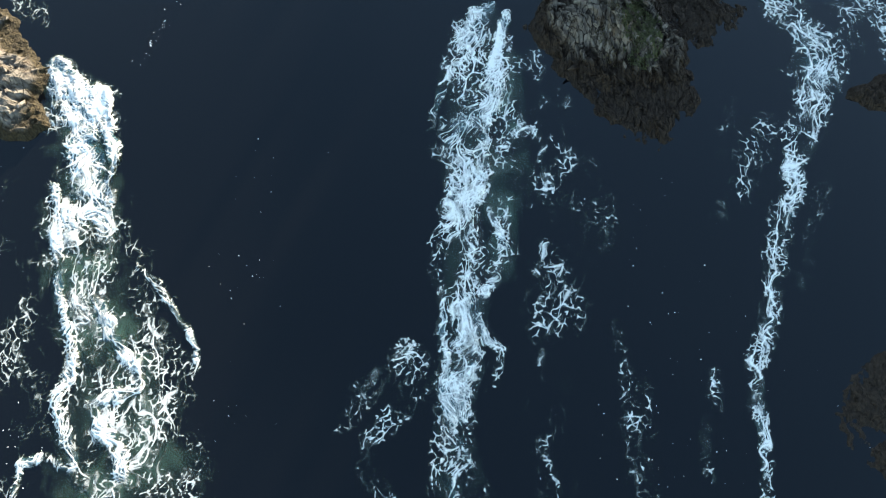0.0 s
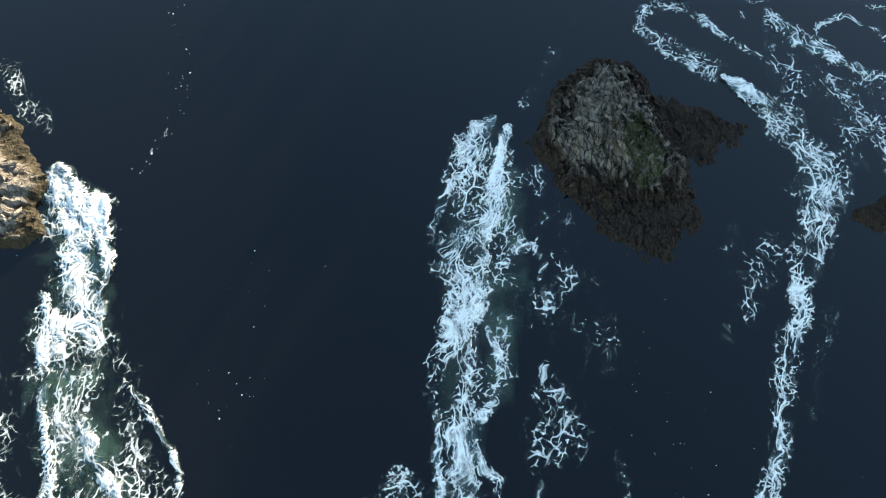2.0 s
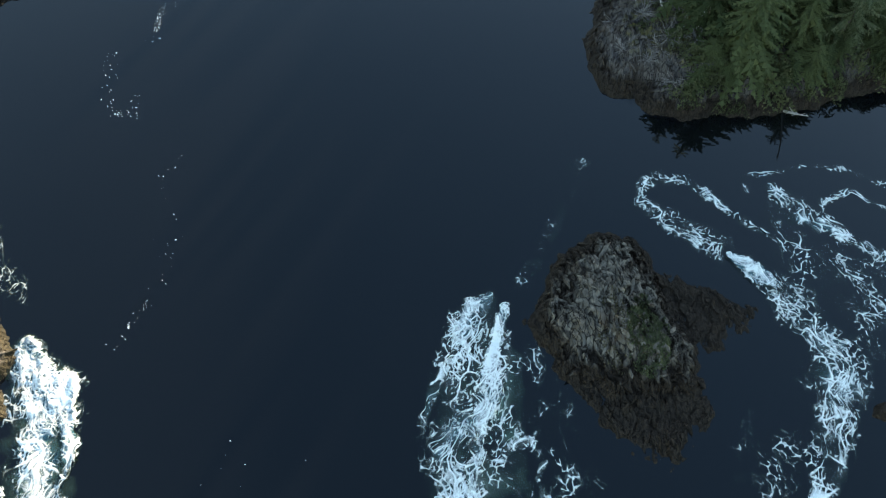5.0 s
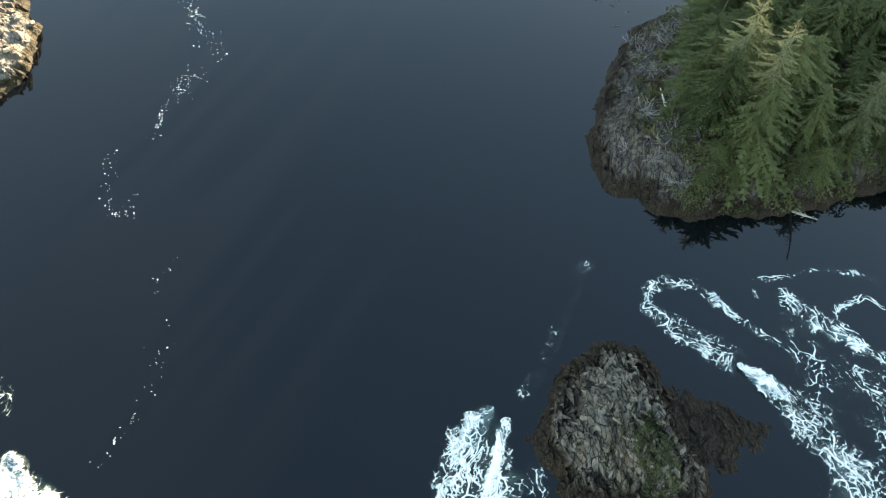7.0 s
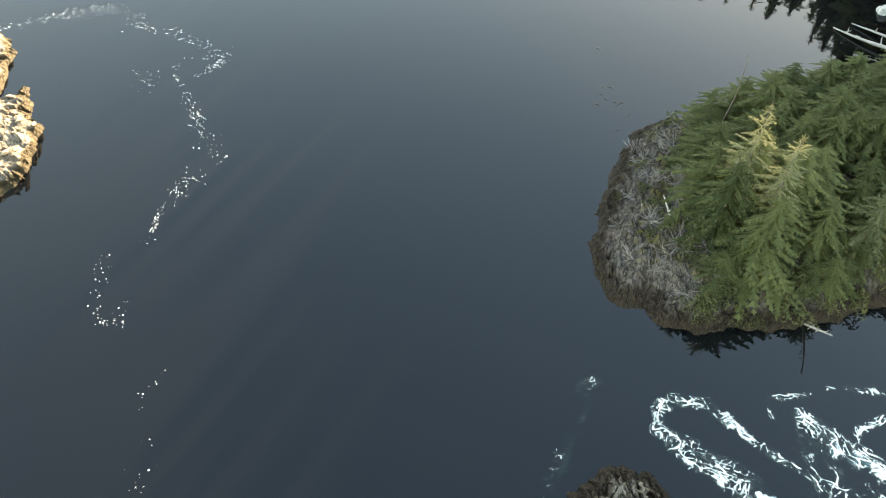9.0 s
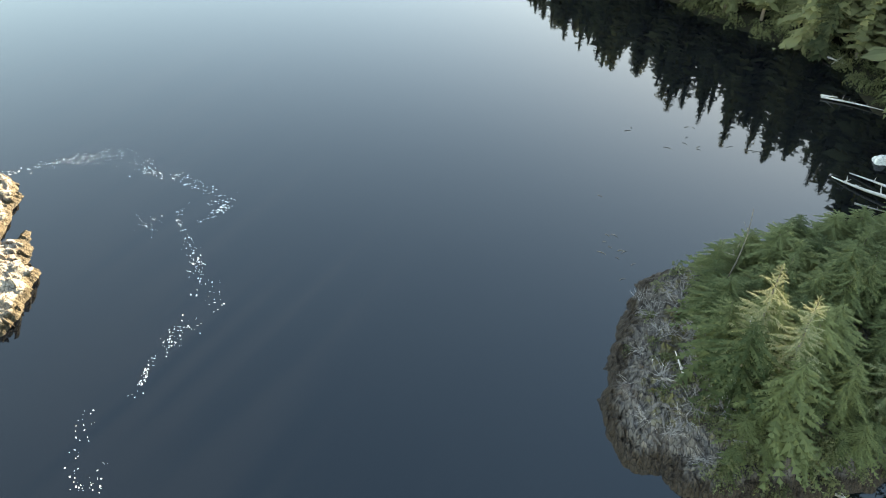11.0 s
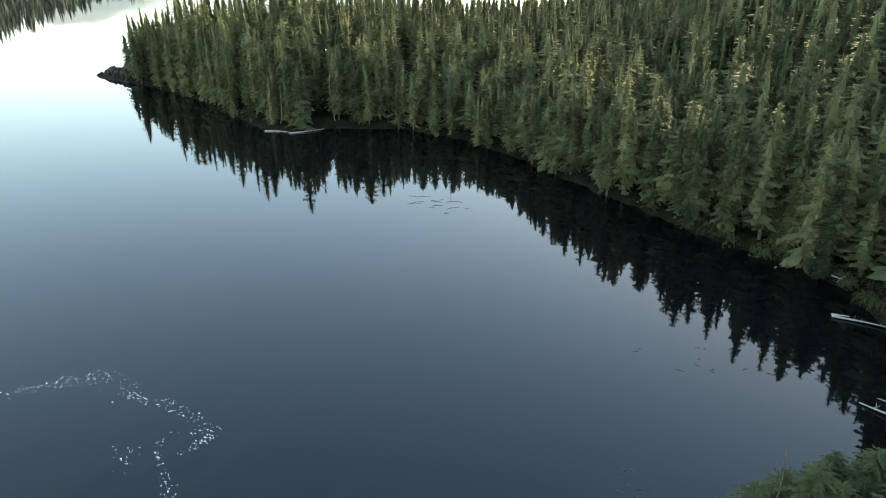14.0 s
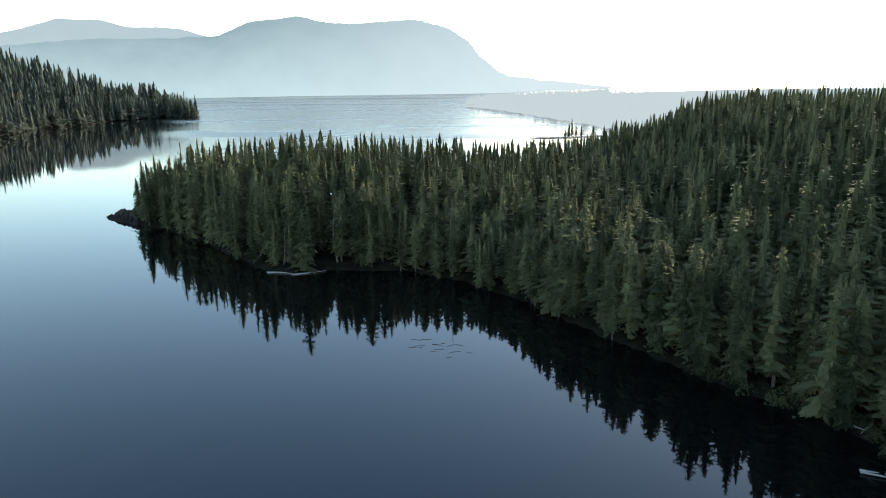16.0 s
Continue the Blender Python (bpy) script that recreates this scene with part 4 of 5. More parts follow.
def fir(seed, h, r0, tiers, per, tassels, taper=0.9, bare=0.1, droop=0.32, ragged=0.35, wide=0.26, spray=0.24, skirts=12, sides=8):
    """Trunk and crown of a conifer of height h: tiers of drooping folded boughs hung with small sprays, round ragged inner skirts of foliage."""
    r = np.random.default_rng(seed)
    lean = r.normal(0, 0.015, 2) * h
    steps = np.linspace(0, 1, 5)
    trunk = tube(np.stack([lean[0] * steps**2, lean[1] * steps**2, h * 0.97 * steps], 1), 0.014 * h * (1 - steps) + 0.015, 6)
    n = tiers * per
    i, j = np.repeat(np.arange(tiers), per), np.tile(np.arange(per), tiers)
    f = np.clip(bare + (1 - bare) * ((i + r.uniform(0, 1, n)) / tiers) ** 0.92, bare, 0.98)
    a = r.uniform(0, 6.283, tiers)[i] + 6.283 * j / per + r.normal(0, 0.28, n)
    lumps = 1 + 0.22 * np.sin(2 * a + 5 * f + r.uniform(0, 6)) + 0.14 * np.sin(3 * a - 11 * f + r.uniform(0, 6))
    ln = (r0 * (1 - f) ** taper * (0.55 + 0.45 * np.clip((f - bare) / 0.14, 0, 1)) + 0.012 * h) * r.uniform(1 - ragged, 1 + 0.5 * ragged, n) * lumps
    out, side = np.stack([np.cos(a), np.sin(a), 0 * a], 1), np.stack([-np.sin(a), np.cos(a), 0 * a], 1)
    root = np.stack([lean[0] * f * f, lean[1] * f * f, f * h], 1)
    rise = 0.55 * (f - 0.30) + r.normal(0, 0.08, n)
    w = ln * wide * r.uniform(0.7, 1.3, n)

    def at(t, across, k=slice(None)):
        p = root[k] + out[k] * (ln[k] * t)[:, None] + side[k] * across[:, None]
        p[:, 2] += ln[k] * (rise[k] * t - droop * t * t) - 0.35 * np.abs(across)
        return p

    zero = np.zeros(n)
    p0, pl, pr, pt = at(0.06 + zero, zero), at(0.55 + r.uniform(0, 0.15, n), -w), at(0.55 + r.uniform(0, 0.15, n), w), at(1 + zero, zero)
    tris = [np.stack([p0, pt, pl], 1), np.stack([p0, pr, pt], 1)]
    if tassels:
        k = np.repeat(np.arange(n), tassels)
        t = 0.2 + 0.8 * np.sqrt(r.uniform(0, 1, len(k)))
        c = at(t, r.uniform(-1.15, 1.15, len(k)) * w[k] * (1.15 - np.abs(t - 0.6)), k)
        g = (spray * ln[k] * r.uniform(0.5, 1.3, len(k)) + 0.006 * h)[:, None]
        turn = r.normal(0, 0.7, len(k))[:, None]
        o2, s2 = out[k] * np.cos(turn) + side[k] * np.sin(turn), side[k] * np.cos(turn) - out[k] * np.sin(turn)
        dip = np.stack([zero[k], zero[k], r.uniform(0.0, 0.9, len(k))], 1)
        lift = np.stack([zero[k], zero[k], r.normal(0, 0.25, len(k))], 1)
        tris.append(np.stack([c - (s2 * 0.34 + lift) * g, c + (s2 * 0.34 + lift) * g, c + (o2 - dip) * g], 1))
    g = np.repeat(bare + (1 - bare) * (np.arange(skirts) + 0.1) / skirts, sides)
    around = np.tile(np.arange(sides), skirts) * 6.283 / sides + np.repeat(r.uniform(0, 6.283, skirts), sides)
    rim = (r0 * (1 - g) ** taper * (0.5 + 0.5 * np.clip((g - bare) / 0.1, 0, 1)) + 0.008 * h) * r.uniform(0.22, 0.66, len(g))
    low = np.stack([lean[0] * g * g + rim * np.cos(around), lean[1] * g * g + rim * np.sin(around), g * h - 0.35 * rim + r.normal(0, 0.006, len(g)) * h], 1)
    after = (np.arange(len(g)) // sides) * sides + (np.arange(len(g)) + 1) % sides
    up = np.minimum(g + 2.3 * (1 - bare) / skirts, 1.0)
    peak = np.stack([lean[0] * up * up, lean[1] * up * up, up * h], 1)
    tris.append(np.stack([low, low[after], peak], 1))
    tip = np.array([lean[0], lean[1], h])
    b = 0.006 * h
    tris.append(np.array([[tip + (b * math.cos(q), b * math.sin(q), -0.045 * h), tip - (b * math.cos(q), b * math.sin(q), 0.045 * h), tip] for q in (0.3, 1.4, 2.4)]))
    v = np.concatenate(tris)
    return trunk, (v.reshape(-1, 3), np.arange(3 * len(v)).reshape(-1, 3))


def tree_thing(label, parts, needles, group):
    (tv, tf), (cv, cf) = parts
    root = tagged(new("conifer_tree"), label, "tree", group)
    part("trunk", np_mesh("trunk", tv, tf, BARK, True), root)
    part("crown", np_mesh("crown", cv, cf, needles), root)
    return root


def stamp(name, label, parts_list, spots, mat, seed):
    """Many far trees as one mesh: spots are rows of x, y, z, height scale, spread scale."""
    r = np.random.default_rng(seed)
    vs, fs, tones, n = [], [], [], 0
    for x, y, z, sh, sw in spots:
        v, f = parts_list[r.integers(len(parts_list))]
        a = r.uniform(0, 6.283)
        c, s = math.cos(a), math.sin(a)
        w = np.stack([(v[:, 0] * c - v[:, 1] * s) * sw + x, (v[:, 0] * s + v[:, 1] * c) * sw + y, v[:, 2] * sh + z], 1)
        vs.append(w)
        fs.append(f + n)
        tones.append(np.full(len(v), r.uniform(0, 1)))
        n += len(v)
    me = np_mesh(name, np.concatenate(vs), np.concatenate(fs), mat)
    tone = np.concatenate(tones).astype(np.float32)
    me.color_attributes.new("tone", "FLOAT_COLOR", "POINT").data.foreach_set("color", np.stack([tone, tone, tone, tone], 1).ravel())
    return tagged(new(name, me), label, "forest", kind="stuff")


def scatter(poly, step, seed, lo=1.0, hi=1e9, box=None):
    """Jittered spots inside a polygon, between two distances from its edge."""
    r = np.random.default_rng(seed)
    xs, ys = [p[0] for p in poly], [p[1] for p in poly]
    b = box or (min(xs), min(ys), max(xs), max(ys))
    x, y = np.meshgrid(np.arange(b[0], b[2], step), np.arange(b[1], b[3], step))
    x = x.ravel() + r.uniform(-0.48, 0.48, x.size) * step
    y = y.ravel() + r.uniform(-0.48, 0.48, y.size) * step
    d = inside_depth(x, y, poly)
    ok = (d > lo) & (d < hi)
    return x[ok], y[ok], d[ok]


# Headland trees, each a thing of its own.
near = [tree_thing("tall green conifer with drooping feathery boughs on a rock headland", conifer(100 + i, 15.0, 4.4 + 0.6 * (i % 3), 20 + 2 * i, 8, 9, 0.42, 0.05, 0.8, 0.34, 0.55), NEEDLE, "headland conifers") for i in range(5)]
# trees whose sunlit look is partly painted into the needles
pale = [tree_thing("conifer with its crown in the sun, painted pale yellow-green as sunlit", conifer(130 + i, 15.0, 3.5, 19, 9, 15, 0.22, 0.12, 0.7, 0.30, 0.7), NEEDLE_SUNLIT, "headland conifers") for i in range(2)]


def ground_at(x, y):
    """The land's height at a spot, before its blocks."""
    xa, ya = np.array([x], float), np.array([y], float)
    hd = inside_depth(xa, ya, HEAD)
    md = inside_depth(xa, ya, MAIN)
    a = float(head_top(xa, ya, hd)[0]) - 0.3 if hd[0] > 0.5 else -9
    b = float(main_height(xa, ya, md)[0]) if md[0] > 0 else -9
    return max(a, b)


def plant(kind, x, y, scale, wide, turn, z=None):
    g = ground_at(x, y) if z is None else z
    m = Matrix.Translation((x, y, g - 0.15)) @ Matrix.Rotation(turn, 4, "Z") @ Matrix.Diagonal((wide, wide, scale, 1))
    return copy_thing(kind, m)


rt = random.Random(5)
taken = [(22.7, 68.5), (24.9, 66.2)]
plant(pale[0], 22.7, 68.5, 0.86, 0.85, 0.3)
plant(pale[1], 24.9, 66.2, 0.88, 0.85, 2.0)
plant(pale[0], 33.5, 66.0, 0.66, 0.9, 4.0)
for x, y, s in ((21.6, 66.8, 0.62), (24.2, 64.2, 0.58), (26.6, 67.6, 0.66), (23.8, 69.6, 0.62), (21.0, 69.8, 0.52)):
    plant(near[rt.randrange(5)], x, y, s, 0.72, rt.uniform(0, 6.28))
    taken.append((x, y))
taken.append((33.5, 66.0))
hx, hy, hd = scatter(HEAD, 2.5, 12, 0.9, box=(18.5, 59, 63, 97))
for x, y, d in zip(hx, hy, hd):
    if x < 20.0 + max(0, y - 74) * 0.35 or (x < 23.5 and d < 2.5) or (y < 68 and d < 5.5) or min(math.hypot(x - a, y - b) for a, b in taken) < 2.0:
        continue
    s = rt.uniform(0.22, 0.42) if d < 3.5 or x < 27 else rt.uniform(0.32, 0.52)
    plant(rt.choice(near), x, y, s, (0.30 + 0.55 * s) * rt.uniform(0.8, 1.25), rt.uniform(0, 6.28))
hx, hy, hd = scatter(HEAD, 1.9, 14, 1.6, 6.5, box=(21, 58, 60, 68))
for x, y in zip(hx, hy):
    plant(rt.choice(near), x, y, rt.uniform(0.13, 0.30), rt.uniform(0.24, 0.40), rt.uniform(0, 6.28))
for ob in near + pale:
    for o in (*ob.children_recursive, ob):
        bpy.data.objects.remove(o)

# Peninsula trees: those along the shore are things of their own, those behind them one forest.
mid_parts = [fir(200 + i, 24.0, (3.3, 4.0, 3.6, 4.4, 3.1, 3.8)[i], 24, 9, 3, (0.86, 0.70, 0.78, 0.62, 0.9, 0.74)[i], 0.04 + 0.03 * (i % 3), 0.3, 0.45, 0.24, 0.22, 14, 7) for i in range(6)]
low_parts = [fir(300 + i, 24.0, (3.9, 4.7, 4.3, 5.0, 3.6)[i], 18, 8, 2, (0.82, 0.66, 0.74, 0.6, 0.88)[i], 0.12, 0.3, 0.5, 0.22, 0.24, 11, 6) for i in range(5)]
tiny_parts = [fir(400 + i, 24.0, (4.1, 5.0, 4.5, 5.3, 3.9)[i], 13, 7, 0, (0.82, 0.66, 0.74, 0.6, 0.88)[i], 0.25, 0.3, 0.5, 0.28, 0.28, 9, 6) for i in range(5)]
rim_parts = [fir(480 + i, 24.0, (4.4, 5.0, 4.0)[i], 11, 7, 1, (0.8, 0.65, 0.9)[i], 0.03, 0.3, 0.5, 0.28, 0.26, 8, 6) for i in range(3)]
far_parts = [fir(450 + i, 24.0, (4.0, 5.0, 4.5)[i], 4, 4, 0, (0.95, 0.75, 0.85)[i], 0.15, 0.3, 0.4, 0.4, 0.2, 6, 6) for i in range(3)]
shore_kinds = [tree_thing("dark green conifer standing on the wooded shore", p, NEEDLE_FAR, "shore conifers") for p in mid_parts]
sx, sy, sd = scatter(MAIN, 4.7, 21, 0.6, 9.5, box=(-170, 98, 70, 330))
edge = [(x, y) for x, y in zip(sx, sy) if not (y > 330 or (x > 0 and y > 300))]
front, rear = edge[:300], np.array(edge[300:])


def stand_height(x, depth=5.0):
    """How tall the forest stands along the river shore: taller at the point, low round the inner bend."""
    return np.interp(x, [-145, -120, -100, -60, -35, -16, -6, 2, 12, 26, 50], [23, 26, 25, 21, 20, 18, 15, 15, 18, 22, 24]) + 0.3 * np.clip(np.asarray(depth) - 5.0, 0, 24)


# the tall firs that stand out of the shore's line
tall = [(-82.0, 251.0, 27.0), (-70.0, 237.0, 26.5), (-66.5, 236.0, 24.5), (-54.2, 228.0, 26.5), (-44.0, 231.0, 21.0), (-39.5, 230.5, 20.0), (-35.7, 230.9, 24.5), (-31.8, 230.6, 22.0), (-20.0, 228.5, 18.8), (-16.2, 226.6, 17.4), (-10.5, 222.8, 17.4),
        (16.2, 195.0, 21.0), (20.7, 188.4, 19.0), (26.9, 178.9, 22.5), (32.5, 170.8, 20.5), (-104.4, 273.5, 23.0), (-121.4, 286.8, 21.5)]
for x, y, h in tall:
    plant(shore_kinds[rt.choice((1, 3, 5))], x, y, h / 24.0, 0.95 * rt.uniform(0.95, 1.1), rt.uniform(0, 6.28))
for x, y in front:
    if min(math.hypot(x - a, y - b) for a, b, _ in tall) < 3.2:
        continue
    s = float(stand_height(x)) / 24.0 * (rt.choice((0.66, 0.8, 0.9, 0.96)) if x < 0 else rt.choice((0.8, 0.88, 0.94, 0.98))) * rt.uniform(0.93, 1.05)
    plant(rt.choice(shore_kinds), x, y, s, (0.35 + 0.55 * s) * rt.uniform(0.8, 1.15), rt.uniform(0, 6.28))
for ob in shore_kinds:
    for o in (*ob.children_recursive, ob):
        bpy.data.objects.remove(o)


def rows_of(x, y, height, seed, lo, hi):
    r = np.random.default_rng(seed)
    z = height
    return np.stack([x, y, z - 0.3, r.uniform(lo, hi, len(x)) * r.choice([1, 1, 0.86, 1.08], len(x)), r.uniform(0.75, 1.2, len(x))], 1)


def stand(x, y, depth, seed, tallest=1.0):
    """Rows for the trees behind the shore: their heights rise inland and differ from tree to tree."""
    r = np.random.default_rng(seed)
    h = np.minimum(stand_height(x, depth), 28.0 - 6.5 * smooth(x, -60, 20) + 6.5 * smooth(x, 46, 66)) / 24.0 * r.choice([0.66, 0.8, 0.88, 0.95, 1.0], len(x)) * r.uniform(0.92, 1.08, len(x)) * tallest
    return np.stack([x, y, main_height(x, y, depth) - 0.3, h, (0.4 + 0.6 * h) * r.uniform(0.8, 1.2, len(x))], 1)


if len(rear):
    rx, ry = rear[:, 0], rear[:, 1]
    stamp("shore_trees", "dark green conifers crowding the far shore of the peninsula", [p[1] for p in low_parts], stand(rx, ry, inside_depth(rx, ry, MAIN), 11), NEEDLE_WOOD, 13)
bx, by, bd = scatter(MAIN, 4.9, 22, 7.5, box=(-170, 98, 150, 330))
keep = bd < 26 + 16 * (by < 215)
tx, ty, td = scatter(MAIN, 3.6, 37, 2.0, 9.0, box=(-4, 98, 70, 228))
stamp("shore_trees", "dark green conifers crowding a shaded shore", [p[1] for p in tiny_parts], stand(tx, ty, td, 17) * (1, 1, 1, 0.95, 1.05), NEEDLE_WOOD, 33)
stamp("forest", "dense dark green conifer forest along the shore of the peninsula", [p[1] for p in low_parts], stand(bx, by, bd, 1)[keep], NEEDLE_WOOD, 3)
cx, cy, cd = scatter(MAIN, 5.2, 28, 8.0, box=(-170, 60, 150, 420))
keep = ((cd > 26 + 16 * (cy < 215)) | (cy > 330) | (cy < 98)) & (cx < 0.75 * cy + 20)
stamp("forest", "dense dark green conifer forest inside the peninsula", [p[1] for p in tiny_parts], stand(cx, cy, cd, 7)[keep], NEEDLE_WOOD, 8)
bx, by, bd = scatter(MAIN, 8.0, 23, 6, box=(150, 0, 620, 760))
ex, ey, ed = scatter(MAIN, 6.5, 24, 4, box=(0, 420, 150, 660))
bx, by, bd = np.r_[bx, ex], np.r_[by, ey], np.r_[bd, ed]
stamp("forest", "conifer forest rising over a low hill", [p[1] for p in far_parts], rows_of(bx, by, main_height(bx, by, bd), 2, 0.75, 1.1)[bx < 0.75 * by + 20], NEEDLE_WOOD, 4)
# west shore forest, its haze painted into the needle colour
fx, fy, fd = scatter(WEST, 10.0, 35, 0.5, 45, box=(-800, 640, -480, 1500))
stamp("forest", "conifers crowding the edge of the far lake", [p[1] for p in rim_parts], rows_of(fx, fy, west_height(fx, fy, fd), 9, 0.8, 1.6) * (1, 1, 1, 1, 2.1), NEEDLE_HAZED, 25)
bx, by, bd = scatter(WEST, 15.0, 25, 45, 420, box=(-1200, 640, -480, 1500))
rows = rows_of(bx, by, west_height(bx, by, bd), 3, 1.1, 1.9) * (1, 1, 1, 1, 2.4)
stamp("forest", "conifer forest along the far lake shore", [p[1] for p in tiny_parts], rows[bd < 110], NEEDLE_HAZED, 5)
stamp("forest", "conifer forest on a hill over the far lake shore", [p[1] for p in far_parts], rows[bd >= 110], NEEDLE_HAZED, 15)
# these trees share the east ground's glowing painted haze
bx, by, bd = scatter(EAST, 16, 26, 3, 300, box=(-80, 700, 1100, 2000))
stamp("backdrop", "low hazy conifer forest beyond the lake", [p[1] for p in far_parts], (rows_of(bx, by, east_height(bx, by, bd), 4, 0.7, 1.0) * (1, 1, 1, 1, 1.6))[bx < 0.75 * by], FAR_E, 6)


# ---------------------------------------------------------------- distant mountains
def ridge(name, label, dist, prof, mat):
    """A hill range far away: prof is a line of (degrees right of +y, degrees above the horizon)."""
    prof = np.array(prof)
    az = np.linspace(prof[0, 0], prof[-1, 0], 260)
    el = np.interp(az, prof[:, 0], prof[:, 1]) + 0.10 * fbm(az * 1.2, az * 0 + dist, 3, 5)
    depth = np.linspace(0, 1, 14)
    rows_v = []
    for t in depth:
        d = dist * (1 + 0.16 * t)
        z = 50 + np.tan(np.radians(el)) * d
        z = (z + 60) * np.sin(t * math.pi / 2) ** 0.8 - 60 + 14 * fbm(az * 0.9, az * 0 + t * 4, 5, 4) * (1 - t) * t * 4
        rows_v.append(np.stack([d * np.sin(np.radians(az)), d * np.cos(np.radians(az)), z], 1))
    v = np.concatenate(rows_v)
    idx = np.arange(len(v)).reshape(len(depth), -1)
    quad = np.stack([idx[:-1, :-1], idx[:-1, 1:], idx[1:, 1:], idx[1:, :-1]], -1).reshape(-1, 4)
    return tagged(new(name, np_mesh(name, v, quad, mat, True)), label, "mountain", kind="structure")


# ranges whose pale blue haze is painted into their glow
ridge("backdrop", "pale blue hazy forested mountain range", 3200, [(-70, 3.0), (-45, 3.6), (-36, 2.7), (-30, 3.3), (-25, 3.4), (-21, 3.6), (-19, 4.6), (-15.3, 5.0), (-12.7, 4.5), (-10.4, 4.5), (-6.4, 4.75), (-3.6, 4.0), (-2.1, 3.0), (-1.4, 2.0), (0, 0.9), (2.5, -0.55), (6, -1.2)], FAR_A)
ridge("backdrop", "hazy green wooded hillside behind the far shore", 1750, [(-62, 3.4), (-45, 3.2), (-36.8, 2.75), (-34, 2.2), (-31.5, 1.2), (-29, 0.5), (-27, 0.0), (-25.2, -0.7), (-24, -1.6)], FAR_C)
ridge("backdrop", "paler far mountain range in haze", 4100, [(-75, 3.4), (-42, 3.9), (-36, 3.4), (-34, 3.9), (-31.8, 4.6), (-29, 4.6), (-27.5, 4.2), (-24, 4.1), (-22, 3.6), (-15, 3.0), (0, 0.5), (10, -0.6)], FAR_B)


# ---------------------------------------------------------------- bank details
def bush_parts(seed, size, count):
    """Bare branching stems fanning out of one root."""
    r = np.random.default_rng(seed)
    out = []
    for _ in range(count):
        a, up = r.uniform(0, 6.283), r.uniform(0.35, 1.2)
        way = np.array([math.cos(a), math.sin(a), up])
        way /= np.linalg.norm(way)
        p = np.array([r.normal(0, 0.12), r.normal(0, 0.12), 0.0]) * size
        path = [p]
        for _ in range(4):
            way = way + r.normal(0, 0.22, 3) - (0, 0, 0.06)
            way /= np.linalg.norm(way)
            path.append(path[-1] + way * size * 0.27 * r.uniform(0.7, 1.2))
        out.append(tube(path, np.array([0.030, 0.024, 0.019, 0.013, 0.006]) * (0.6 + 0.4 * size), 3))
        for q in (2, 3):
            w2 = way + r.normal(0, 0.6, 3)
            w2 /= np.linalg.norm(w2)
            out.append(tube([path[q], path[q] + w2 * size * 0.22, path[q] + w2 * size * 0.4 + r.normal(0, 0.05, 3)], [0.015, 0.011, 0.005], 3))
    return join(out)


def leafy_parts(seed, size, count):
    """A low uneven dome of small leaf clumps."""
    r = np.random.default_rng(seed)
    vs, fs = [], []
    for i in range(count):
        a, q = r.uniform(0, 6.283), math.sqrt(r.uniform(0, 1))
        lump = 0.75 + 0.35 * math.sin(3 * a + seed) + 0.2 * math.sin(7 * a)
        c = np.array([q * math.cos(a) * size * lump, q * math.sin(a) * size * lump, size * 0.75 * (1 - q * q) * r.uniform(0.35, 1.1)])
        d1, d2 = r.normal(0, 1, 3), r.normal(0, 1, 3)
        ln = size * r.uniform(0.04, 0.11)
        d1, d2 = d1 / np.linalg.norm(d1) * ln, d2 / np.linalg.norm(d2) * ln * 0.6
        n = len(vs)
        vs += [c - d1, c + d2, c + d1, c - d2]
        fs.append((n, n + 1, n + 2, n + 3))
    return np.array(vs), np.array(fs)


def rest(x, y):
    """The surface of the headland rock at a spot."""
    xa, ya = np.array([[x]], float), np.array([[y]], float)
    return float(HEAD_HEIGHT(xa, ya, inside_depth(xa, ya, HEAD))[0, 0])


bushes = [np_mesh("bare_shrub", *bush_parts(500 + i, 1.5, 26), TWIG) for i in range(4)]
leafies = [np_mesh("leafy_shrub", *leafy_parts(520 + i, 1.3, 480), SHRUB) for i in range(4)]
rb = random.Random(9)
bx, by, bd = scatter(HEAD, 1.5, 31, 1.2, box=(12, 60, 26, 88))
for x, y, d in zip(bx, by, bd):
    if x > 21.5 + max(0, y - 70) * 0.3 or (y < 66 and d < 2.6):
        continue
    grow = min(1.0, max(0.0, (x - 12.5) / 7.5))
    if rb.random() > 0.12 + 0.5 * grow:
        continue
    leafy = rb.random() < 0.04 + 0.30 * grow
    ob = new("leafy_shrub" if leafy else "bare_shrub", rb.choice(leafies if leafy else bushes))
    k = rb.uniform(0.6, 1.05) * (0.6 + 0.6 * grow)
    ob.matrix_world = Matrix.Translation((x, y, rest(x, y) - 0.12)) @ Matrix.Rotation(rb.uniform(0, 6.28), 4, "Z") @ Matrix.Diagonal((k * 1.2, k * 1.2, k, 1))
    tagged(ob, "low yellow-green shrub growing on a rock headland" if leafy else "leafless grey shrub on a rock headland", "shrub", "headland shrubs")
hx, hy, hd = scatter(HEAD, 1.75, 33, 0.5, 7.0, box=(20, 58, 60, 68))
for x, y in zip(hx, hy):
    ob = new("leafy_shrub", rb.choice(leafies))
    k = rb.uniform(0.6, 1.5)
    ob.matrix_world = Matrix.Translation((x, y, rest(x, y) - 0.15)) @ Matrix.Rotation(rb.uniform(0, 6.28), 4, "Z") @ Matrix.Diagonal((k, k, k * rb.uniform(1.0, 2.0), 1))
    tagged(ob, "low green shrub overhanging the shaded water", "shrub", "headland shrubs")


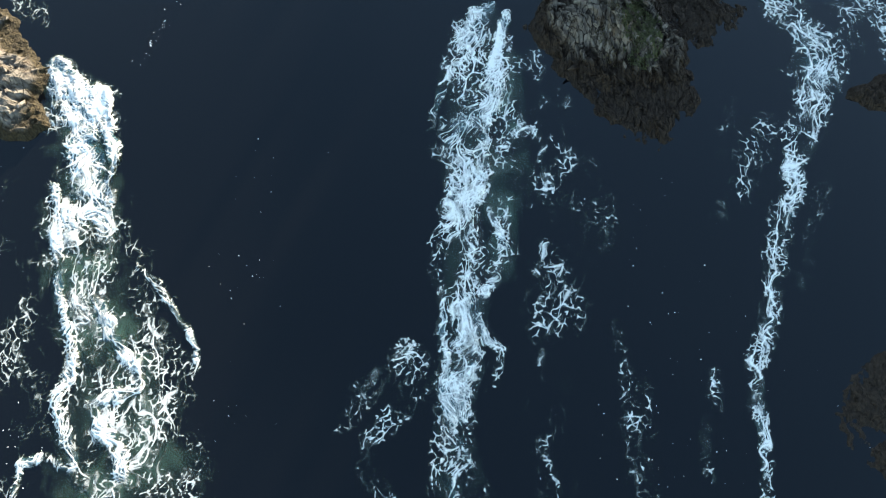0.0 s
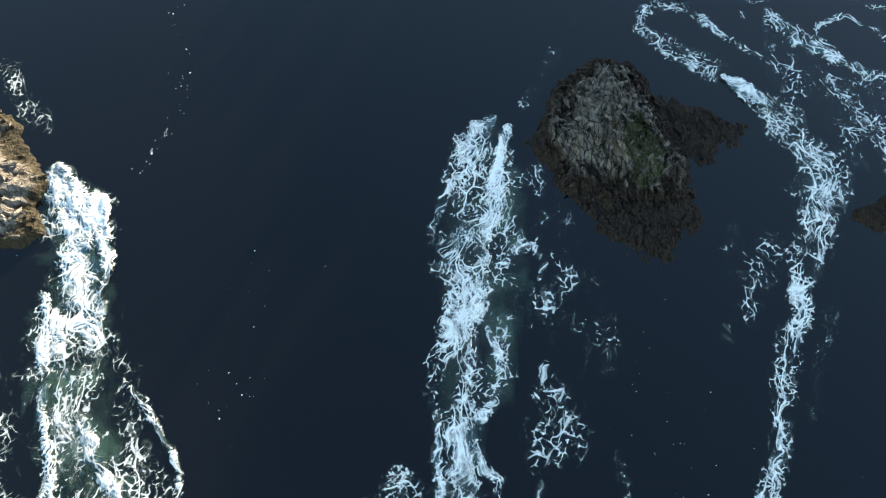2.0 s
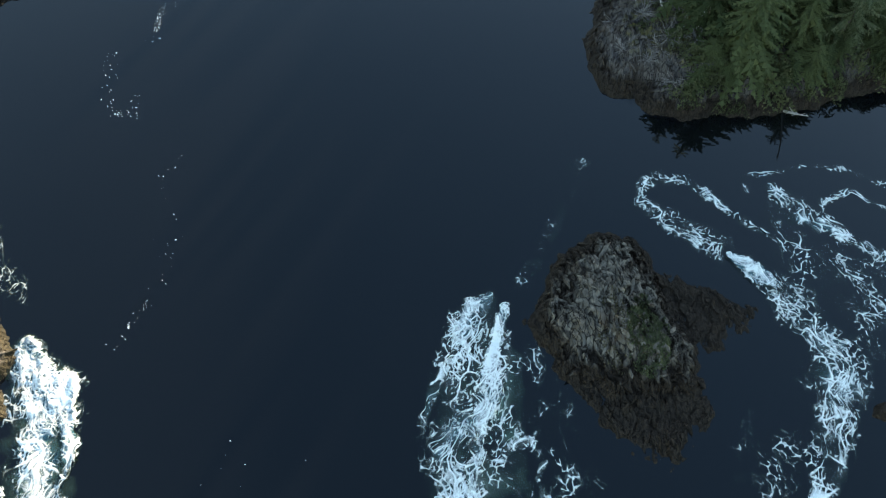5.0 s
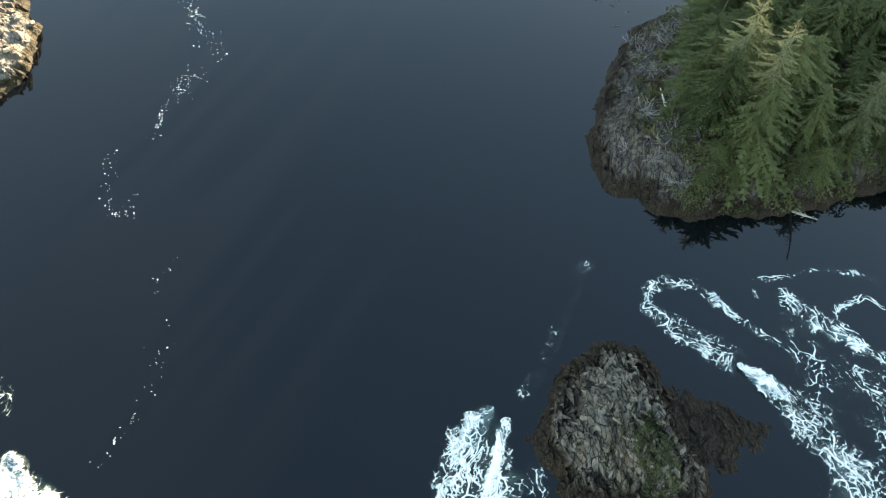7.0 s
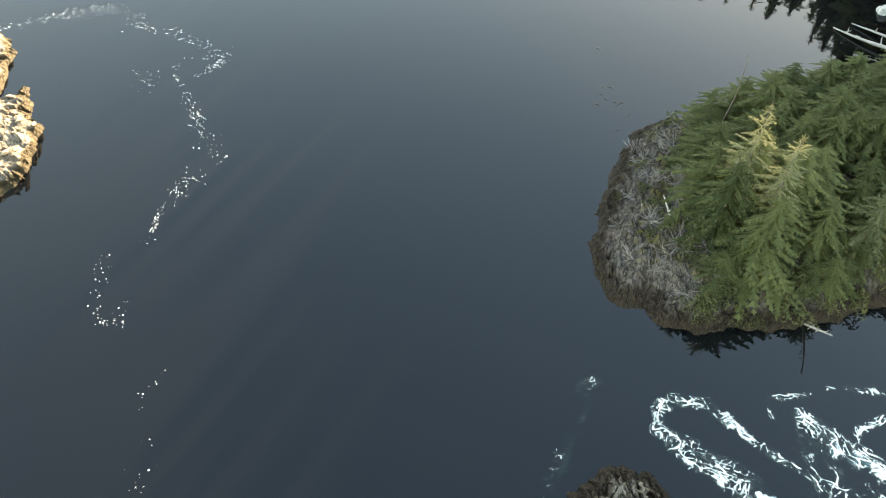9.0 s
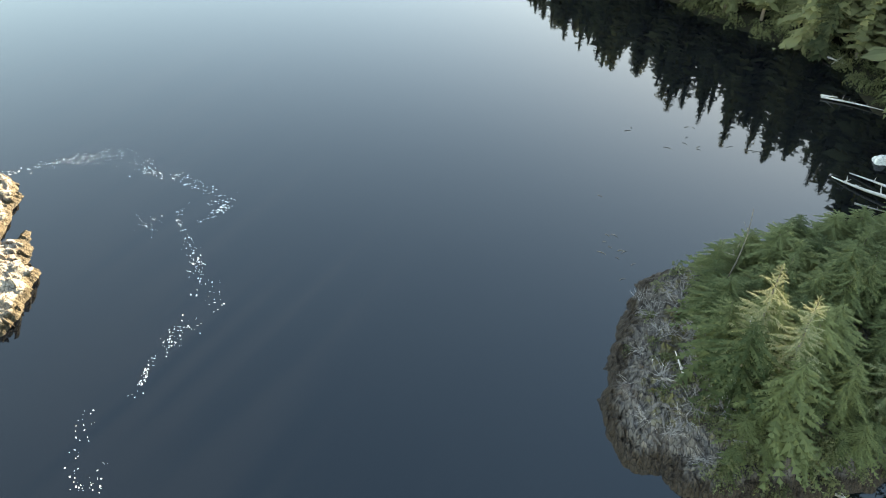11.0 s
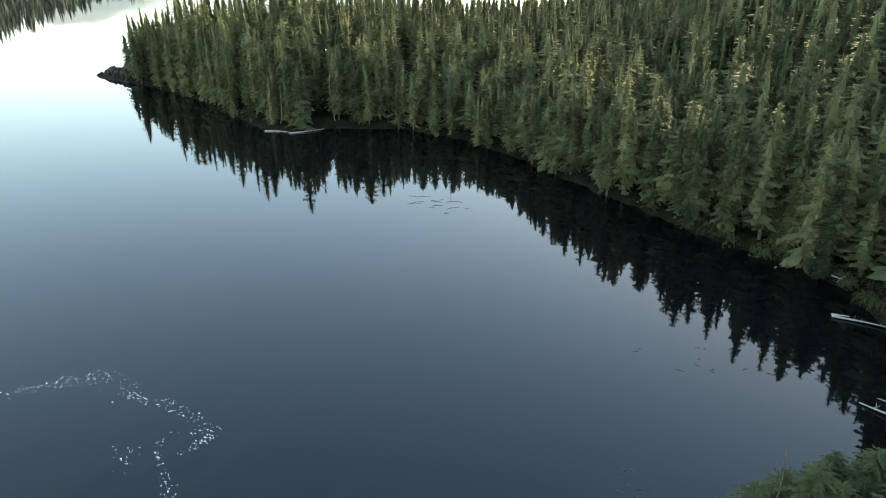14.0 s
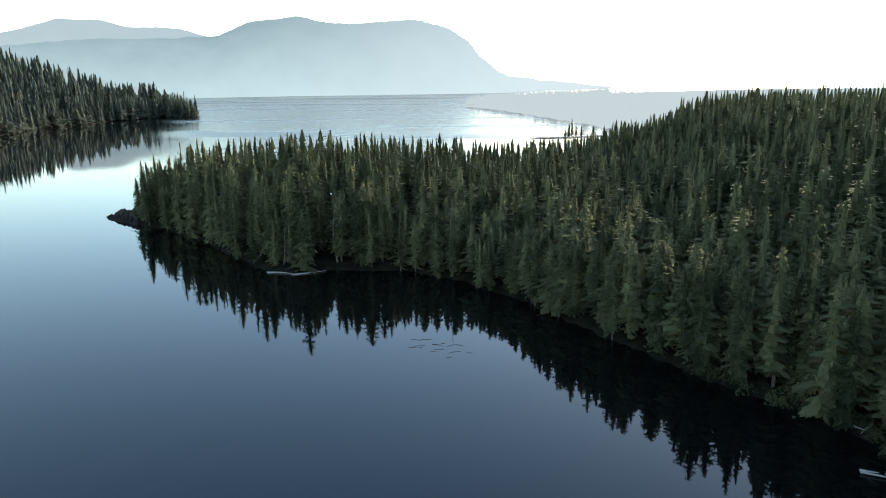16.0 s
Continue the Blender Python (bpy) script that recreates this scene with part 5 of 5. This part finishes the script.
hx, hy, hd = scatter(MAIN, 2.3, 35, 0.4, 5.0, box=(36, 98, 70, 160))
for x, y in zip(hx, hy):
    ob = new("leafy_shrub", rb.choice(leafies))
    k = rb.uniform(0.9, 1.8)
    ob.matrix_world = Matrix.Translation((x, y, ground_at(x, y) - 0.2)) @ Matrix.Rotation(rb.uniform(0, 6.28), 4, "Z") @ Matrix.Diagonal((k, k, k * 1.2, 1))
    tagged(ob, "low green shrub on a shaded wooded bank", "shrub", "bank shrubs")


def dead_tree(label, base, top, thick, twigs, seed, name="dead_tree", mat=None):
    """A bleached trunk with broken branch stubs."""
    r = np.random.default_rng(seed)
    base, top = np.array(base, float), np.array(top, float)
    way = top - base
    ln = np.linalg.norm(way)
    steps = np.linspace(0, 1, 7)
    bend = np.cross(way / ln, r.normal(0, 1, 3)) * (1, 1, 0.15)
    path = base + way * steps[:, None] + bend * (np.sin(steps * 3.0) * 0.03 * ln)[:, None]
    root = tagged(new(name), label, "dead wood")
    mat = mat or DEADWOOD
    part("trunk", np_mesh("trunk", *tube(path, thick * (1 - 0.75 * steps), 7), mat, True), root)
    for _ in range(twigs):
        f = r.uniform(0.25, 0.97)
        p = base + way * f
        side = r.normal(0, 1, 3)
        side -= way / ln * (side @ way / ln) * 0.6
        side[2] = abs(side[2]) * 0.7
        side = side / np.linalg.norm(side) * ln * r.uniform(0.08, 0.24) * (1.2 - f)
        part("branch", np_mesh("branch", *tube([p, p + side * 0.5 + r.normal(0, 0.03, 3) * ln * 0.2, p + side], [thick * 0.3, thick * 0.2, thick * 0.07], 4), mat, True), root)
    return root


dead_tree("bleached dead trunk leaning on a rock headland", (18.4, 68.0, rest(18.4, 68.0) - 0.2), (17.7, 70.6, rest(17.7, 70.6) + 1.6), 0.16, 5, 1)
dead_tree("short bleached log lying on a rock headland", (16.1, 70.9, rest(16.1, 70.9) + 0.05), (17.1, 69.9, rest(17.1, 69.9) + 0.2), 0.12, 1, 2)
dead_tree("tall thin dead snag among headland conifers", (23.6, 79.0, 3.5), (24.2, 79.6, 13.0), 0.09, 7, 3, "dead_tree", BARK)
dead_tree("thin grey dead trunk beside a pale conifer", (21.0, 66.5, 3.0), (21.8, 68.6, 11.0), 0.13, 4, 4)
dead_tree("tangle of bare dead branches hanging over shaded water", (29.0, 60.0, rest(29.0, 60.0) + 0.2), (29.2, 57.0, 3.2), 0.12, 16, 5)
dead_tree("pale driftwood log stranded on a wooded shore", (-63.0, 221.2, 0.15), (-55.0, 219.6, 0.15), 0.24, 3, 6, "driftwood_log")
dead_tree("pale driftwood log stranded on a wooded shore", (-55.5, 219.2, 0.1), (-46.8, 223.2, 0.25), 0.22, 3, 16, "driftwood_log")
dead_tree("pale driftwood log with a root wad lying at a shaded shore", (48.9, 123.8, 0.25), (56.2, 119.9, 0.45), 0.17, 6, 8, "driftwood_log")
dead_tree("short broken root end of a driftwood log", (49.2, 124.6, 0.1), (50.6, 122.6, 0.9), 0.16, 7, 18, "driftwood_log")
dead_tree("pale driftwood log crossing others on a wooded bank", (52.6, 138.4, 0.4), (55.6, 133.0, 0.8), 0.22, 5, 7, "driftwood_log")
dead_tree("pale driftwood log crossing others on a wooded bank", (56.4, 136.2, 0.9), (53.6, 133.8, 0.5), 0.18, 5, 28, "driftwood_log")
dead_tree("pale broken snag standing on a wooded bank", (50.6, 140.4, 0.2), (50.3, 140.0, 1.8), 0.2, 4, 29, "driftwood_log")
dead_tree("bleached fallen trunk lying in the water of a cove", (49.6, 98.2, 0.7), (43.6, 103.8, 0.15), 0.28, 5, 9, "fallen_tree")
dead_tree("bleached fallen trunk lying in the water of a cove", (50.6, 99.6, 0.8), (46.0, 104.6, 0.2), 0.22, 4, 19, "fallen_tree")
dead_tree("bleached fallen trunk with bare limbs at the cove", (58.0, 101.0, 1.2), (51.0, 106.0, 0.4), 0.26, 12, 39, "fallen_tree")
dead_tree("grey broken branch lying in the water of a cove", (44.4, 98.4, 0.1), (47.2, 96.6, 0.3), 0.14, 6, 49, "driftwood_log", TWIG)
for i, (x, y, h) in enumerate([(-104, 268, 17), (-92, 257, 13), (-60, 227, 12), (-45, 230, 18), (-27, 229, 15), (-12, 222, 19), (12, 198, 14)]):
    g = ground_at(x, y)
    dead_tree("pale dead trunk standing among shore conifers", (x, y, g - 0.2), (x + 0.8, y - 0.6, g + h), 0.17, 6, 60 + i, "dead_tree", TWIG)
rd = random.Random(4)
for i in range(40):
    cx, cy, wx, wy = ((-11.6, 166.7, 4.0, 3.2), (14.6, 88.0, 2.0, 3.0), (28.0, 111.5, 4.0, 1.6))[0 if i < 16 else 1 + i % 2]
    x, y = cx + rd.gauss(0, wx), cy + rd.gauss(0, wy)
    a, ln = rd.uniform(-0.7, 0.7), rd.uniform(0.8, 3.0) * (1.0 if i < 16 else 0.4)
    ob = new("floating_branch", np_mesh("floating_branch", *tube([(-ln / 2, 0, 0), (-ln * 0.1, 0.08 * ln, 0.02), (ln * 0.2, 0.02, 0.02), (ln / 2, -0.1 * ln, 0)], [0.04, 0.035, 0.03, 0.012], 5), BARK))
    ob.matrix_world = pose(x, y, 0.01, 0, 0, math.degrees(a))
    tagged(ob, "dark waterlogged branch floating on still water", "branch", "floating branches")

COBBLE = [(50.2, 107.0), (50.5, 108.1), (51.6, 108.4), (52.1, 107.3), (51.2, 106.6)]
tagged(new("boulder", sheet("boulder", COBBLE, 0.1, rock_height(lambda x, y, d: 0.25 + 0.8 * smooth(d, 0, 0.55), 0.3, 0.3, 27, 0.4), ROCK_PALE, 0.5)), "bright pale boulder at the water's edge of a cove", "rock")

SPIT = [(-157, 304), (-152, 298), (-144, 292.5), (-135, 287), (-130, 298), (-135, 309), (-147, 312)]
tagged(new("rock_spit", sheet("rock_spit", SPIT, 0.5, rock_height(lambda x, y, d: 0.3 + 2.6 * smooth(d, 0, 6), 0.3, 2.0, 23), ROCK_SPIT)), "dark rock spit at the end of a wooded peninsula", "rock")


# ---------------------------------------------------------------- loose slabs on the rocks
def slab_mesh(name, seed, mat):
    """A broken angular slab, about 1 m long, with a chamfered uneven top."""
    r = np.random.default_rng(seed)
    n = int(r.integers(5, 8))
    a = np.sort(r.uniform(0, 6.283, n) * 0.25 + np.arange(n) * 6.283 / n * 0.9)
    ring = np.stack([0.25 * np.cos(a) * r.uniform(0.75, 1.2, n), 0.5 * np.sin(a) * r.uniform(0.8, 1.15, n)], 1)
    low = np.c_[ring * 1.12, np.full(n, -0.25)]
    mid = np.c_[ring, 0.10 + r.uniform(-0.05, 0.05, n)]
    top = np.c_[ring * 0.78, 0.19 + r.uniform(-0.05, 0.05, n)]
    v = np.concatenate([low, mid, top, [[0, 0, 0.2]]])
    f = []
    for i in range(n):
        j = (i + 1) % n
        f += [(i, j, n + j), (i, n + j, n + i), (n + i, n + j, 2 * n + j), (n + i, 2 * n + j, 2 * n + i), (2 * n + i, 2 * n + j, 3 * n)]
    return np_mesh(name, v, np.array(f), mat)


def lay_slabs(parent, poly, height, step, strike, seed, mat, lo, box, size, most=290, least=0.5):
    r = np.random.default_rng(seed)
    kinds = [slab_mesh("stone", seed + i, mat) for i in range(7)]
    x, y, d = scatter(poly, step, seed, lo, box=box)
    pick = r.permutation(len(x))
    done = 0
    for i in pick:
        xa, ya = np.array([[x[i], x[i] + 0.3, x[i]]]), np.array([[y[i], y[i], y[i] + 0.3]])
        z = height(xa, ya, inside_depth(xa, ya, poly))[0]
        if z[0] < least:
            continue
        up = Vector((-(z[1] - z[0]) / 0.3, -(z[2] - z[0]) / 0.3, 1.0))
        up = Vector((max(-0.8, min(0.8, up.x)), max(-0.8, min(0.8, up.y)), 1.0)) + Vector(r.normal(0, 0.22, 3))
        k = size * (0.45 + 1.1 * r.uniform(0, 1) ** 2.2)
        ob = new("stone", r.choice(kinds))
        ob.parent = parent
        ob.matrix_world = (Matrix.Translation((x[i], y[i], float(z[0]) + 0.02)) @ up.to_track_quat("Z", "Y").to_matrix().to_4x4()
                           @ Matrix.Rotation(strike + r.normal(0, 0.2), 4, "Z") @ Matrix.Diagonal((k * 0.8, k * r.uniform(1.0, 2.2), k * 0.5, 1)))
        done += 1
        if done >= most:
            break


by_mesh = {o.data.name: o for o in scene.objects if o.type == "MESH"}
lay_slabs(by_mesh["rock_islet"], ISLET, ISLET_HEIGHT, 0.62, 0.3, 41, STONE_MID, 0.8, (7, 32, 19, 47.5), 0.62)
lay_slabs(by_mesh["rock_shore"], LEFT, LEFT_HEIGHT, 1.0, 0.9, 42, STONE_SUN, 0.5, (-58, 70, -44, 98), 1.0, 200)
lay_slabs(by_mesh["rock_shore"], LEFT, LEFT_HEIGHT, 0.9, 0.6, 43, STONE_SUN, 0.5, (-38, 27, -31, 42), 0.8, 90)
lay_slabs(by_mesh["rocky_headland"], HEAD, HEAD_HEIGHT, 0.7, 0.1, 44, STONE_HEAD, 0.5, (11, 59, 21, 84), 0.75, 210)


# ---------------------------------------------------------------- grass on the islet, bars and islets in the lake
def tufts(name, label, cx, cy, rx, ry, count, height, base, mat, seed):
    """Grass blades over an uneven oval patch of rock."""
    r = np.random.default_rng(seed)
    a, q = r.uniform(0, 6.283, count), np.sqrt(r.uniform(0, 1, count))
    x, y = cx + rx * q * np.cos(a), cy + ry * q * np.sin(a)
    ok = fbm(x * 0.9, y * 0.9, seed, 3) + 0.25 * (1 - q) > -0.02
    x, y = x[ok], y[ok]
    z = height(x[None], y[None], inside_depth(x[None], y[None], base))[0]
    n = len(x)
    w = r.uniform(0, 6.283, n)
    ln = r.uniform(0.10, 0.26, n)
    tilt = np.stack([np.cos(w + 1.4), np.sin(w + 1.4)], 1) * (ln * 0.9)[:, None]
    d = np.stack([np.cos(w), np.sin(w)], 1) * 0.05
    v = np.empty((n, 3, 3))
    v[:, 0] = np.c_[x - d[:, 0], y - d[:, 1], z - 0.03]
    v[:, 1] = np.c_[x + d[:, 0], y + d[:, 1], z - 0.03]
    v[:, 2] = np.c_[x + tilt[:, 0], y + tilt[:, 1], z + ln * 0.7]
    return tagged(new(name, np_mesh(name, v.reshape(-1, 3), np.arange(3 * n).reshape(-1, 3), mat)), label, "grass", kind="stuff")


GRASS = make_leaf("islet_grass", (0.055, 0.066, 0.032), (0.125, 0.138, 0.075), 0.8)
STRAW = make_leaf("dry_grass", (0.050, 0.046, 0.024), (0.11, 0.098, 0.058), 0.8)
tufts("grass_patch", "short green grass growing on the crown of a rock islet", 14.4, 37.4, 1.7, 3.2, 6500, ISLET_HEIGHT, ISLET, GRASS, 71)
tufts("dry_grass_patch", "dry yellowish grass among the slabs of a rock islet", 12.6, 37.6, 2.0, 3.2, 1500, ISLET_HEIGHT, ISLET, STRAW, 72)
tufts("dry_grass_patch", "dry brownish grass on a rock headland", 17.5, 72.0, 3.0, 9.0, 400, HEAD_HEIGHT, HEAD, STRAW, 73)

BAR = [(28, 690), (48, 684), (70, 686), (95, 700), (118, 716), (112, 722), (88, 708), (62, 697), (40, 696)]
tagged(new("gravel_bar", sheet("gravel_bar", BAR, 1.5, lambda x, y, d: np.where(d > 0, 0.1 + 0.6 * smooth(d, 0, 4), -0.5), ROCK_MID, 1.5)), "dark low gravel bar in a bright lake", "gravel bar")
stamp("islet_trees", "few dark conifers standing on a low bar", [p[1] for p in low_parts], [(66, 688, 0, 0.55, 0.9), (69, 690, 0, 0.75, 0.9), (73, 692, 0, 0.5, 0.8), (63, 689, 0, 0.42, 0.8), (90, 703, 0, 0.4, 0.7), (78, 694, 0, 0.45, 0.7)], NEEDLE_FAR, 9)
